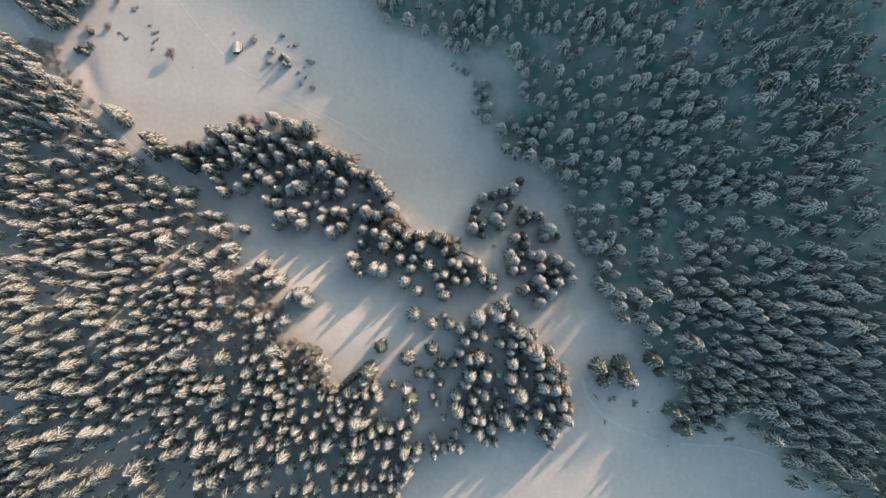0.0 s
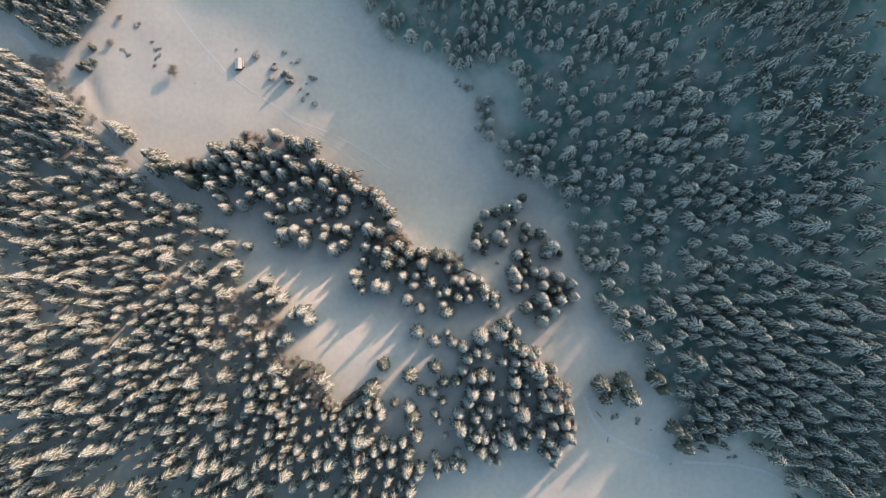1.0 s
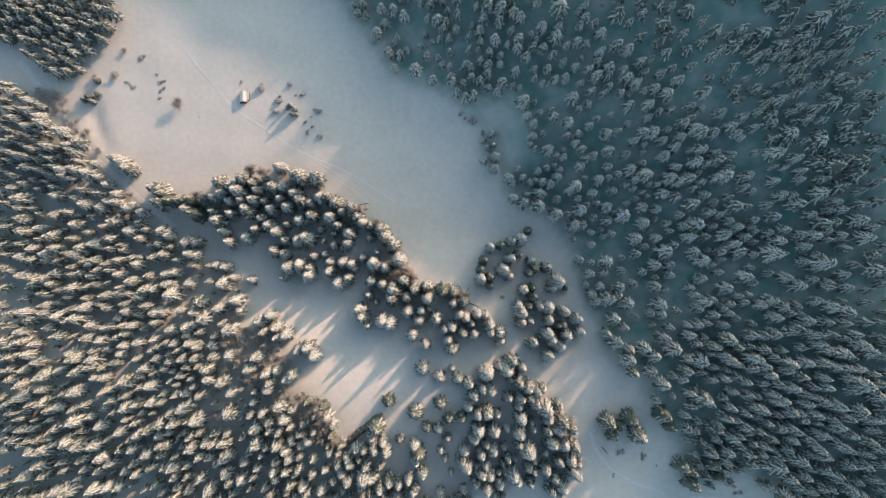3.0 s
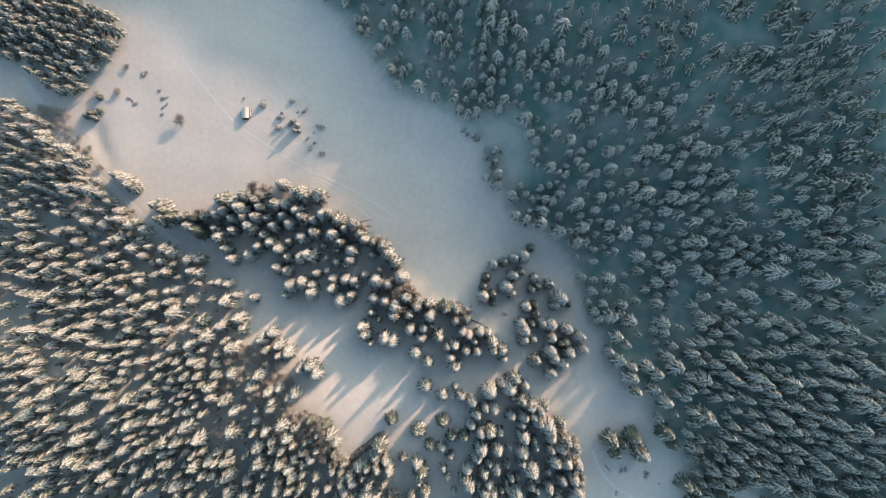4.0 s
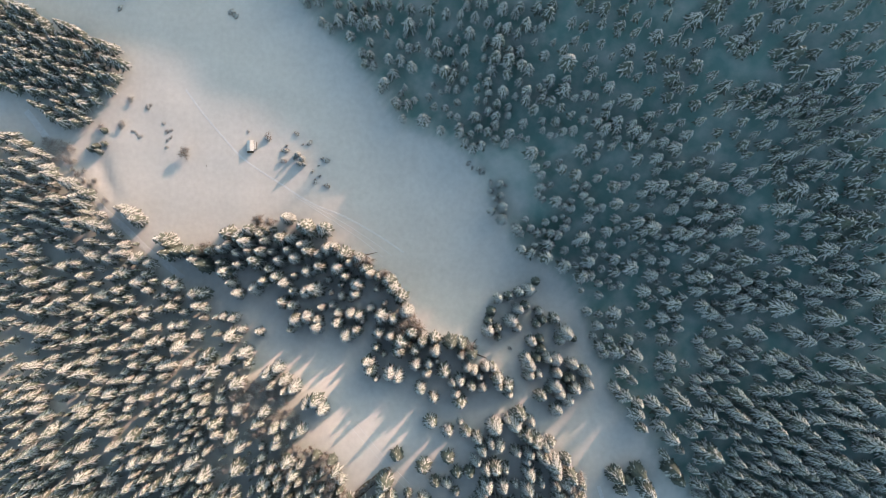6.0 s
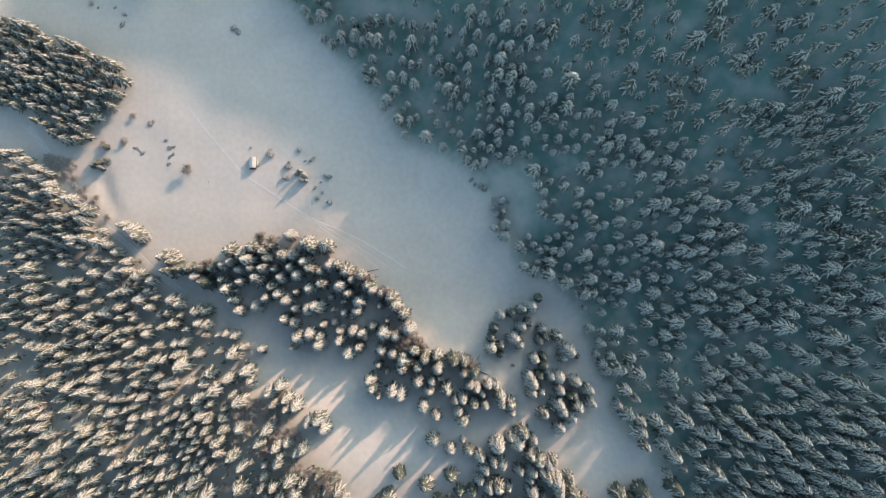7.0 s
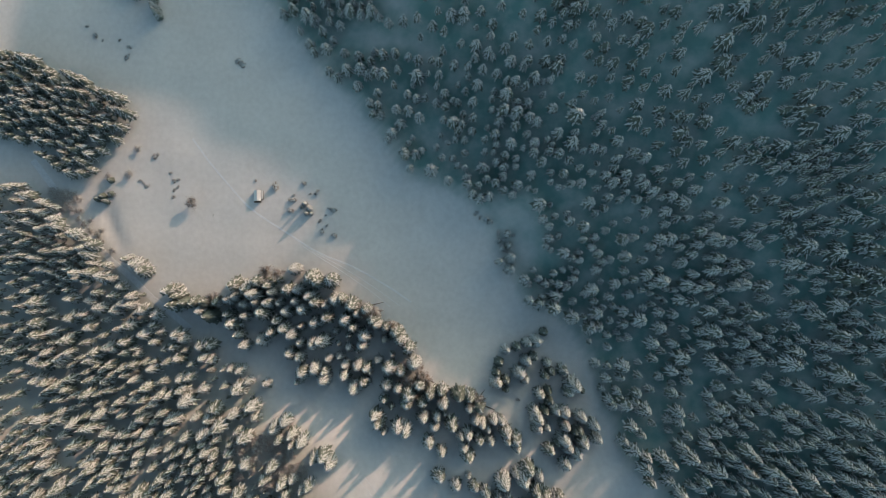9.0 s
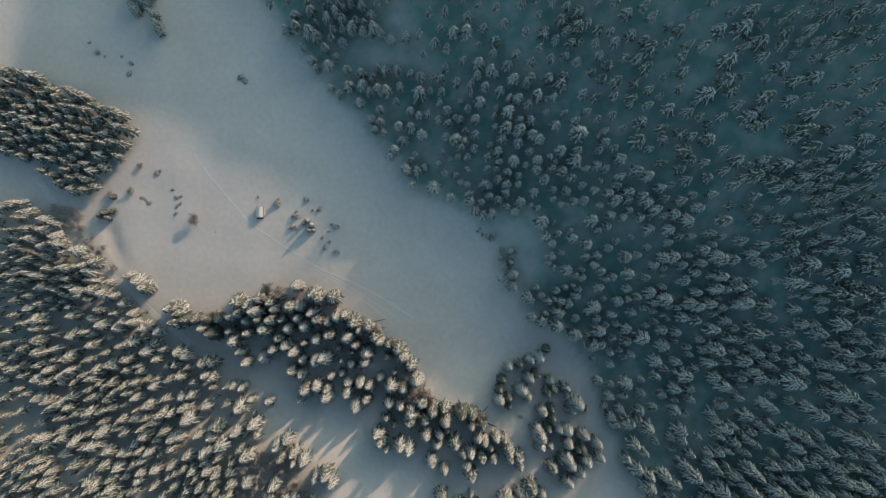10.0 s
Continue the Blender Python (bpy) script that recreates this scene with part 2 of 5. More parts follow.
def bare_shapes(rnd, tall=7.0, wide=2.6, limbs=26):
    """A leafless tree: trunk, limbs that fork into fine twigs, some of them frosted."""
    trunk, crown = Shape(), Shape()
    trunk.cone([(0.18, -0.5), (0.14, tall * 0.3), (0.07, tall * 0.6), (0, tall * 0.9)], 6, 0)
    for k in range(limbs):
        u = rnd.random()
        az = k * 2.4 + rnd.uniform(-0.4, 0.4)
        reach = wide * (1 - 0.5 * u) * rnd.uniform(0.6, 1.05)
        a = Vector((0, 0, tall * (0.22 + 0.5 * u)))
        b = a + Vector((reach * math.cos(az), reach * math.sin(az), tall * rnd.uniform(0.1, 0.3)))
        crown.twig(a, b, 0.03, 0)
        for j in range(46):
            t = rnd.uniform(0.2, 0.92)
            p = a.lerp(b, t)
            q = p + Vector((rnd.gauss(0, 0.6), rnd.gauss(0, 0.6), rnd.uniform(0.05, 0.7))) * (wide / 2.6) + (b - a) * 0.12
            crown.twig(p, q, rnd.uniform(0.025, 0.055), 1 if rnd.random() < 0.52 else 0)
    return trunk, crown


rnd = random.Random(11)
FULL = [spruce_shapes(rnd, 15, 16 * h, w, 0.12, q, 10) for h, w, q in ((1.0, 2.9, 0), (1.08, 2.7, -0.12), (0.92, 3.1, 0.08), (1.0, 3.2, -0.3), (0.85, 2.7, 0), (1.1, 3.0, -0.1), (0.95, 2.8, 0.1))]
SLOPE_SET = [spruce_shapes(random.Random(70 + k), 9, 16 * h, w, 0.3, q, 8) for k, (h, w, q) in enumerate(((1.0, 2.9, 0.05), (1.08, 2.7, -0.08), (0.92, 3.0, 0.08), (1.0, 3.2, -0.1), (0.8, 2.7, 0), (1.1, 2.9, -0.05), (0.95, 2.5, 0.05), (0.9, 3.1, 0)))]
LEAN_SET = [spruce_shapes(rnd, 10, 16 * h, w, 0.3, q, 9) for h, w, q in ((1.0, 2.9, 0), (1.08, 2.7, -0.08), (0.92, 3.0, 0.08), (1.0, 3.3, -0.2), (0.8, 2.7, 0), (1.12, 2.9, -0.1), (0.95, 2.5, 0.05), (0.9, 3.1, -0.03))]
MID_SET = [spruce_shapes(random.Random(90 + k), 7, 16.0 * h, w, 0.34, -0.02, 7) for k, (h, w) in enumerate(((1.0, 2.9), (0.9, 3.1), (1.1, 2.7), (0.95, 2.8)))]
DARK_SET = [spruce_shapes(random.Random(60 + k), 14, 15.0, 3.0, 0.12, -0.72 + 0.14 * k, 8) for k in range(3)]
THIN_SET = [spruce_shapes(random.Random(40 + k), 14, 16.0, 3.0, 0.12, -0.4 + 0.08 * k, 10) for k in range(3)]
CORNER_SET = [spruce_shapes(random.Random(50 + k), 9, 16 * h, w, 0.25, q) for k, (h, w, q) in enumerate(((1.0, 2.9, -0.25), (1.08, 2.7, -0.4), (0.92, 3.0, -0.15), (1.0, 3.2, -0.3)))]
LOW_SET = [spruce_shapes(rnd, 5, 16 * h, w, 0.3, 0.1, 6) for h, w in ((1.0, 2.9), (0.9, 3.1), (1.1, 2.7))]
BARE = [bare_shapes(rnd), bare_shapes(rnd, 6.5, 2.9), bare_shapes(rnd, 7.5, 2.4)]


def part(name, me, parent, label=""):
    ob = new(name, me)
    ob.parent = parent
    return tagged(ob, label)


def only(shape, slot):
    """The faces of one slot, with just their own vertices."""
    faces = [f for f, m in zip(shape.f, shape.m) if m == slot]
    used = sorted({i for f in faces for i in f})
    place = {i: k for k, i in enumerate(used)}
    return [shape.v[i] for i in used], [tuple(place[i] for i in f) for f in faces]


def tree_meshes(sets, leaf):
    """Trunk, crown and the snow that lies on it, for each kind of tree."""
    return [[mesh_from("trunk", t.v, t.f, [BARK]), mesh_from("crown", *only(c, 0), [leaf], smooth=True), mesh_from("snow", *only(c, 1), [BOUGH_SNOW], smooth=True)] for t, c in sets]


THIN_MESHES = tree_meshes(THIN_SET, NEEDLES)
DARK_MESHES, SPRUCE_MESHES, BARE_MESHES, BROWN_MESHES = tree_meshes(DARK_SET, NEEDLES), tree_meshes(FULL, NEEDLES), tree_meshes(BARE, TWIG), tree_meshes(BARE, TWIG_BROWN)


def plant(x, y, tall, wide, group="", label="tall spruce with snow-laden drooping boughs", bare=False, meshes=SPRUCE_MESHES):
    """One tree of its own at x, y; tall and wide are factors on 16 m (bare: 7 m) and about 2.9 m of crown radius."""
    r = random.Random(int(x * 71 + y * 131))
    tree = new("bare_tree" if bare else "spruce_tree")
    tree.matrix_world = pose(x, y, float(height(x, y)) - 0.1, r.uniform(-2, 2), r.uniform(-2, 2), r.uniform(0, 360)) @ Matrix.Diagonal((wide, wide, tall, 1))
    trunk, crown, snow = r.choice(meshes)
    part("trunk", trunk, tree)
    tagged(part("snow", snow, part("crown", crown, tree)), "white frost on the twigs" if bare else "white snow on the boughs", kind="stuff")
    return tagged(tree, label, "bare tree" if bare else "spruce", group)


def scatter(outline, gap, seed, taken=(), thin=None):
    """Uneven places inside an outline, no two closer than about gap."""
    r = random.Random(seed)
    x0, x1 = min(p[0] for p in outline), max(p[0] for p in outline)
    y0, y1 = min(p[1] for p in outline), max(p[1] for p in outline)
    cells, out = {}, []
    for x, y in taken:
        cells.setdefault((int(x // 6), int(y // 6)), []).append((x, y))
    for _ in range(int((x1 - x0) * (y1 - y0) / gap ** 2 * 9)):
        x, y = r.uniform(x0, x1), r.uniform(y0, y1)
        if not inside(x, y, outline):
            continue
        need = gap * (0.75 + 0.5 * noise.noise((x / 30, y / 30, seed)) + 0.35 * r.random())
        if thin and noise.noise((x / 22, y / 22, seed + 5)) > thin:
            need *= 1.9
        i, j = int(x // 6), int(y // 6)
        near = [q for a in (-1, 0, 1) for b in (-1, 0, 1) for q in cells.get((i + a, j + b), ())]
        if all((x - a) ** 2 + (y - b) ** 2 > need ** 2 for a, b in near):
            cells.setdefault((i, j), []).append((x, y))
            out.append((x, y))
    return out


def forest(name, places, seed, label, category="forest", sets=LEAN_SET, tall=1.0):
    """Many trees in one mesh."""
    r = np.random.RandomState(seed)
    kinds = []
    for shapes in sets:
        v, f3, m3, base = [], [], [], 0
        for first, s in enumerate(shapes):
            v += s.v
            for q, slot in zip(s.f, s.m):
                f3.append([base + a for a in q[:3]])
                m3.append(first + slot)
                if len(q) == 4:
                    f3.append([base + q[0], base + q[2], base + q[3]])
                    m3.append(first + slot)
            base += len(s.v)
        kinds.append((np.array(v), np.array(f3), np.array(m3)))
    vs, fs, ms, base = [], [], [], 0
    for x, y, radius in places:
        v, f, m = kinds[r.randint(len(kinds))]
        a, k = r.uniform(0, 6.283), tall * 0.97 * (radius / 10) ** 0.6 * r.uniform(0.94, 1.06)
        wide = radius / 10.0 * r.uniform(0.95, 1.1)
        c, s = math.cos(a) * wide, math.sin(a) * wide
        tilt = r.normal(0, 0.02, 2)
        w = np.stack([v[:, 0] * c - v[:, 1] * s + v[:, 2] * tilt[0], v[:, 0] * s + v[:, 1] * c + v[:, 2] * tilt[1], v[:, 2] * k], 1)
        vs.append(w + (x, y, float(height(x, y)) - 0.1))
        fs.append(f + base)
        ms.append(m)
        base += len(v)
    v, f, m = np.concatenate(vs), np.concatenate(fs), np.concatenate(ms)
    me = bpy.data.meshes.new(name)
    me.vertices.add(len(v))
    me.vertices.foreach_set("co", v.ravel())
    me.loops.add(f.size)
    me.loops.foreach_set("vertex_index", f.ravel().astype(np.int32))
    me.polygons.add(len(f))
    me.polygons.foreach_set("loop_start", np.arange(0, f.size, 3, dtype=np.int32))
    for mat in (BARK, NEEDLES, BOUGH_SNOW):
        me.materials.append(mat)
    me.polygons.foreach_set("material_index", m.astype(np.int32))
    me.polygons.foreach_set("use_smooth", np.ones(len(f), bool))
    me.update(calc_edges=True)
    return tagged(new(name, me), label, category, kind="stuff")


NORTH_SPUR = [(-128.8, 181.2, 9), (-127.1, 176.4, 8), (-137.1, 183.6, 9), (-133.6, 186.8, 9), (-126.4, 174.2, 7), (-131, 190, 10), (-139, 190, 10)]
MIDDLE_A = [
    (-117.3, 56.3, 12), (-115.1, 53.8, 10), (-116.3, 50.7, 12), (-112, 51.4, 10), (-108.1, 51.4, 10), (-105.7, 48.1, 10), (-103.4, 51.5, 10), (-101.6, 45.5, 12), (-99, 51.6, 9), (-93.8, 46.7, 9), (-92.1, 42.6, 13),
    (-91.1, 59, 13), (-85.3, 57.4, 13), (-81.6, 60.6, 12), (-83.2, 55, 12), (-77.8, 58.6, 10), (-75.7, 55.5, 9), (-94.1, 52.4, 10), (-87.1, 51, 10), (-77.1, 51.1, 11), (-90.4, 54.3, 10), (-82.6, 51.2, 9),
    (-79.4, 47.1, 13), (-86.8, 45.5, 9), (-69.8, 47.4, 11), (-72.8, 51.2, 9), (-73.5, 44.2, 10), (-75.2, 39, 10), (-70.4, 40.3, 11), (-80, 35.8, 11), (-87.1, 33.5, 10), (-89.4, 37.9, 9),
]
MIDDLE_B = [
    (-66.4, 65.3, 11), (-69, 56.4, 12), (-64.9, 56.8, 10), (-59.8, 62.2, 13), (-56.4, 59.8, 12), (-51.4, 60.8, 13), (-60.2, 54.4, 10), (-66, 51.6, 10), (-63.3, 48.7, 12), (-57.7, 51.2, 11), (-53.3, 50.3, 9),
    (-49.8, 52.3, 12), (-46.8, 52.6, 10), (-42.7, 49.8, 13), (-40.3, 46.3, 9), (-36.6, 48.2, 11), (-33.5, 44.5, 12), (-58, 42.9, 13), (-53, 45.3, 11), (-45.8, 44, 12), (-42.1, 40.7, 10), (-37.4, 37.5, 14),
    (-38.2, 33.6, 10), (-43.8, 32.5, 8), (-32, 41.9, 10), (-28.5, 40.9, 9), (-23.6, 39.3, 12), (-22.2, 35.3, 12), (-18.6, 32.2, 12), (-28.5, 35.7, 8), (-26.7, 24.5, 13), (-16.4, 26.2, 13),
]
MIDDLE_C = [
    (-58.4, 34.5, 12), (-54.7, 35.2, 12), (-63.9, 34.2, 10), (-67.4, 38.3, 12), (-64, 40.9, 8), (-68.1, 30, 12), (-64, 28.7, 10), (-62.4, 23.4, 12), (-57.4, 23.8, 12), (-53.4, 22.9, 9), (-53.7, 19.6, 12),
    (-64, 19.3, 8), (-51.8, 27.7, 8), (-47.3, 29, 7), (-45, 25.7, 9), (-39.6, 25.3, 11), (-36.2, 24.5, 10), (-44.9, 21.1, 10), (-40.6, 16.7, 13), (-37.2, 18.3, 10), (-27.7, 17.3, 12), (-31.2, 27.3, 8),
    (-35, 22.1, 6), (-21.6, 23.3, 10), (-23, 16, 10), (-18.4, 14.2, 14), (-14, 17.5, 12), (-19.4, 10.1, 11), (-12.8, 10.8, 10), (-9.4, 14, 11), (-4.8, 15.3, 10), (-4.3, 10.1, 11),
]
MIDDLE_D = [
    (-28.6, 11.4, 8), (-25.7, 8.9, 5), (-32, 6, 11), (-30.5, 3, 11), (-28.6, -0.8, 7), (-22.7, 1.4, 12), (-19.3, 0.5, 12), (-12.6, 4.8, 12), (-7.1, 5.3, 9), (-7.7, 1.4, 9), (-3.7, 6.1, 5),
    (-0.9, 2.5, 11), (-10.5, -4.2, 11), (-5.1, -8, 10), (2.1, 13.5, 12), (6.7, 12.9, 11), (10, 9.1, 12), (6.7, 8.3, 9), (8.9, 3.7, 9), (11.6, 2.3, 9), (5.9, -1.3, 9), (2.5, -2, 8),
    (10.4, -3.6, 9), (15.1, -4.2, 9), (13.9, 0.3, 7), (16.2, 3.7, 9), (19.2, 3.5, 9), (20.2, 0, 10), (21.5, -3.1, 9), (25, -3.3, 11), (25.5, -6.7, 9), (4.1, -6.5, 9), (5.4, -9.1, 11),
]
FIELD_TREES = [
    (-5.7, -16.7, 11), (0.7, -20.9, 11), (5.8, -17.7, 6), (8, -20.8, 9), (-19.5, -30.2, 10), (-9.3, -34.3, 12), (0.5, -30.8, 11), (-4.2, -40.4, 9), (0.2, -41.1, 10), (4.2, -37, 10), (3.6, -44.4, 7),
    (-15.2, -45, 7),
]
SMALL_A = [
    (22.1, 31.3, 9), (26.9, 32.8, 8), (31.1, 34.1, 9), (35.2, 34.8, 12), (38.3, 38.6, 7), (19.7, 26.1, 8), (18, 22.3, 8), (17.8, 18.3, 11), (22.2, 19.4, 8), (22, 15.5, 6), (27.5, 22.2, 12),
    (30, 19.3, 9), (30.8, 26.9, 10), (33.9, 28.5, 8), (39.5, 26, 9), (40.9, 22.4, 8), (38.3, 21, 8), (45.6, 23.1, 9), (49.5, 17.4, 14), (47.1, 15, 9), (53.3, 14.9, 6), (35.5, 14.1, 10),
]
SMALL_B = [
    (39.3, 14.7, 7), (39.5, 11.3, 8), (32.9, 7.6, 10), (34.2, 4.6, 12), (37.3, 7.1, 8), (41.6, 7.1, 10), (45.3, 6.4, 11), (34.1, 0.5, 11), (37.8, 0.9, 9), (38.2, -7.6, 10), (41.8, -5, 7),
    (45.3, 1.4, 9), (48.8, -0.9, 7), (51, -0.7, 8), (44.6, -3.8, 12), (46.1, -6.7, 10), (51.8, -4.5, 10), (51.7, 4.8, 10), (56.5, 2.3, 10), (57.2, -3.1, 10), (49.1, -9.1, 11), (44.3, -12.7, 11),
]
SOUTHERN_A = [
    (19.1, -19, 14), (12.6, -23, 9), (14.6, -27.3, 9), (20.9, -25.7, 10), (17.5, -24.9, 9), (27.2, -17.3, 14), (29.9, -14.1, 12), (24.7, -16.7, 9), (33.6, -16.9, 9), (29, -22.2, 5), (31.8, -22.5, 10),
    (35.3, -24.3, 12), (39.4, -26.1, 11), (27.7, -28.6, 10), (32.8, -28.6, 10), (36.9, -28.9, 9), (41.4, -25.2, 9), (32.3, -32, 8), (42.2, -32.8, 14), (47.2, -31.7, 9), (38.6, -31.1, 9), (33, -35.8, 12),
    (36.7, -37.6, 6), (43.7, -36.9, 10), (37.4, -40.6, 8), (49, -38, 12), (52.5, -40.6, 10), (47.1, -40.9, 11), (43.7, -41.9, 10), (44.5, -45.6, 12),
]
SOUTHERN_B = [
    (48.9, -46.7, 12), (53.6, -48.1, 10), (47.8, -53.7, 9), (52.3, -52.7, 11), (55.4, -54.1, 8), (53.2, -57.5, 11), (55.2, -59.6, 8), (42.7, -56.9, 9), (45.8, -60, 10), (48.8, -62.9, 12), (47.4, -66.4, 11),
    (44.8, -64.6, 9), (48.4, -69.8, 7), (11.9, -32.1, 9), (19.4, -34.6, 12), (15.6, -34.8, 10), (23.6, -35, 9), (9.7, -36.2, 9), (16.1, -40.7, 12), (14, -44.5, 11), (22.1, -41.3, 11), (32.5, -42.3, 12),
    (31.8, -46.1, 8), (35.6, -48.5, 14), (21.3, -49, 10), (18.8, -47.1, 8), (17.3, -51, 11), (18.7, -54.6, 9), (27.4, -52.4, 7), (30.2, -52.6, 6),
]
SOUTHERN_C = [
    (25.4, -54.3, 5), (23.7, -57.8, 6), (26.4, -57.4, 6), (14.9, -55.1, 6), (10.3, -49, 10), (9, -52.8, 9), (11.1, -55.2, 12), (16.8, -57.5, 11), (20.6, -58.8, 10), (15.2, -61.2, 9), (19.4, -64.1, 11),
    (21.9, -66.8, 9), (24.3, -62.1, 10), (25.4, -68.2, 7), (29.2, -58.5, 12), (31.3, -61.3, 10), (36, -56, 8), (38.1, -57.5, 7), (36.6, -61.9, 8), (38.2, -53.5, 6), (8.6, -68.7, 9), (11.8, -70.1, 9),
    (-24, -39.8, 13), (-26.1, -43.5, 9), (-22.1, -45.8, 10), (-25.3, -48.2, 10), (-20.7, -49.1, 10), (-29.2, -48, 8), (-9.4, -46.7, 10), (-7.8, -50, 13), (-9, -53.6, 9), (-5.7, -57.8, 9),
]
SOUTHERN_D = [
    (0.9, -49.4, 7), (2.7, -52.4, 6), (0.9, -65.6, 8), (2.4, -69.1, 7), (5.7, -70, 8), (2, -72.8, 7), (-23.1, -62.9, 10), (-18.8, -60.8, 10), (-15.5, -61.9, 10), (-10, -64.1, 10), (-11.6, -60.4, 9),
    (-16.5, -67.1, 11), (-21, -67.5, 9), (-10, -71.2, 12), (-7.8, -74.9, 10), (-5.7, -72.8, 10), (-8.9, -79, 11), (-4.6, -69.7, 9),
]
WEST_EDGE = [
    (-81.7, 9.4, 12), (-77.5, 17.6, 9), (-84.5, 18.9, 8), (-88, 15.8, 12), (-92.3, 23.9, 10), (-88.6, 23.5, 10), (-68.3, 4.1, 11), (-71.7, 1.4, 13), (-65.6, -1, 9), (-61.2, -3.7, 11), (-65.2, -5.5, 9),
    (-55.7, -10.2, 9), (-52.3, -8.3, 12), (-49.6, -12.1, 11), (-133.1, 67.3, 12), (-137.1, 69.7, 9), (-130, 64.6, 11),
]
EAST_EDGE = [
    (67.6, -38, 12), (72.4, -40, 8), (69.9, -43.9, 9), (75.9, -36.9, 12), (79.3, -43.3, 13), (96.1, -55.6, 11), (99.6, -56.8, 10), (100.1, -62.6, 12), (108.2, -53.9, 11), (89.2, -34.7, 12), (92.2, -39.8, 9),
    (102.7, -27.8, 14), (108.4, -40, 11), (104.6, -46.5, 9), (110.6, -59.5, 9),
]

GROVES = (
    (MIDDLE_A + MIDDLE_B + MIDDLE_C + MIDDLE_D, "spruces of the middle grove", "snow-laden spruce in the long grove beside the meadow"),
    (FIELD_TREES, "lone spruces on the field", "single snow-laden spruce standing on the open snow field"),
    (SMALL_A + SMALL_B, "spruces of the small grove", "shaded snow-dusted spruce in the small grove"),
    (SOUTHERN_A + SOUTHERN_B + SOUTHERN_C + SOUTHERN_D, "spruces of the southern grove", "snow-laden spruce in the grove on the knoll"),
    (WEST_EDGE, "spruces along the western forest edge", "sunlit snow-laden spruce at the forest edge"),
    (EAST_EDGE, "spruces along the eastern forest edge", "shaded snow-dusted spruce at the forest edge"),
    (NORTH_SPUR, "spruces of the northern spur", "dark snow-dusted spruce at the upper meadow"),
)
# brown trees beside the sunny field
BROWN_PLACES = [(-54, -28), (-48, -30), (-53, -35), (-45, -41), (-41, -45), (-46, -45)]
# spruces that have shed most of their snow
DARK_PLACES = [(-116.5, 52.5), (-112.0, 51.4), (-107.9, 51.5), (-103.4, 51.5), (-101.6, 46.0), (-99.0, 51.6), (2.1, 13.5), (6.7, 12.9), (10.0, 9.1), (-19.4, -30.1), (-9.7, -35.2), (-4.4, -40.8), (-16.0, -45.3), (-0.0, -32.1), (3.8, -38.9), (-8.6, -49.6), (-22.8, -40.5), (9.1, -33.8)]
# edge trees that the sun has half cleared of snow
THIN_PLACES = [(-91.1, 59), (-85.3, 57.4), (-81.6, 60.6), (-77.8, 58.6), (-69, 56.4), (-59.8, 62.2), (-56.4, 59.8), (-51.4, 60.8), (-46.8, 52.6), (-42.7, 49.8), (-36.6, 48.2), (-33.5, 44.5), (-28.5, 40.9), (-23.6, 39.3), (-22.2, 35.3), (-18.6, 32.2), (-9.4, 14), (-4.8, 15.3), (49, -38), (52.5, -40.6), (53.6, -48.1), (29.9, -14.1)]
TAKEN = []
for trees, group, label in GROVES:
    for x, y, radius in trees:
        tall = 1.2 if "middle" in group else 0.82 if "lone" in group else 1.0 if "eastern" in group else 1.08
        dark = any(math.hypot(x - a, y - b) < 2.6 for a, b in DARK_PLACES) or ("small grove" in group and radius < 9) or ("eastern" in group and radius < 13)
        if dark:
            plant(x, y, tall * (radius / 12) ** 0.75, radius / 9.1, group, "dark green spruce with little snow on its boughs", meshes=DARK_MESHES)
        elif (x, y) in THIN_PLACES:
            plant(x, y, tall * (radius / 12) ** 0.75, radius / 9.1, group, "grey-green spruce with thin snow at the sunny edge", meshes=THIN_MESHES)
        else:
            plant(x, y, tall * (radius / 12) ** 0.75, radius / 9.1, group, label)
        TAKEN.append((x, y))

SLOPE_A = [
    (17, 94, 10), (25, 96, 8), (31, 91, 9), (36, 92, 12), (40, 92, 5), (37, 86, 9), (40, 83, 8), (42, 87, 6), (47, 88, 6), (48, 85, 9), (55, 92, 10),
    (53, 83, 10), (58, 88, 7), (61, 90, 7), (62, 94, 8), (40, 78, 9), (39, 75, 6), (41, 73, 6), (44, 79, 6), (53, 77, 7), (58, 78, 9), (62, 81, 8),
    (65, 84, 6), (68, 77, 10), (46, 72, 10), (52, 72, 7), (52, 69, 7), (49, 70, 6), (59, 71, 8), (57, 74, 7), (64, 69, 9), (59, 65, 10), (61, 68, 7),
]
SLOPE_B = [
    (69, 70, 10), (26, 72, 9), (36, 71, 7), (36, 68, 6), (34, 65, 7), (24, 65, 9), (20, 68, 7), (21, 74, 8), (19, 76, 7), (42, 64, 7), (46, 65, 6),
    (49, 66, 5), (51, 64, 7), (50, 61, 9), (36, 61, 7), (39, 59, 8), (41, 60, 6), (44, 59, 8), (47, 58, 8), (30, 61, 9), (32, 59, 8), (43, 54, 12),
    (42, 49, 12), (32, 52, 9), (36, 51, 9), (38, 53, 6), (50, 52, 7), (57, 56, 11), (55, 55, 8), (61, 60, 5), (66, 59, 9), (70, 60, 6), (64, 54, 8),
]
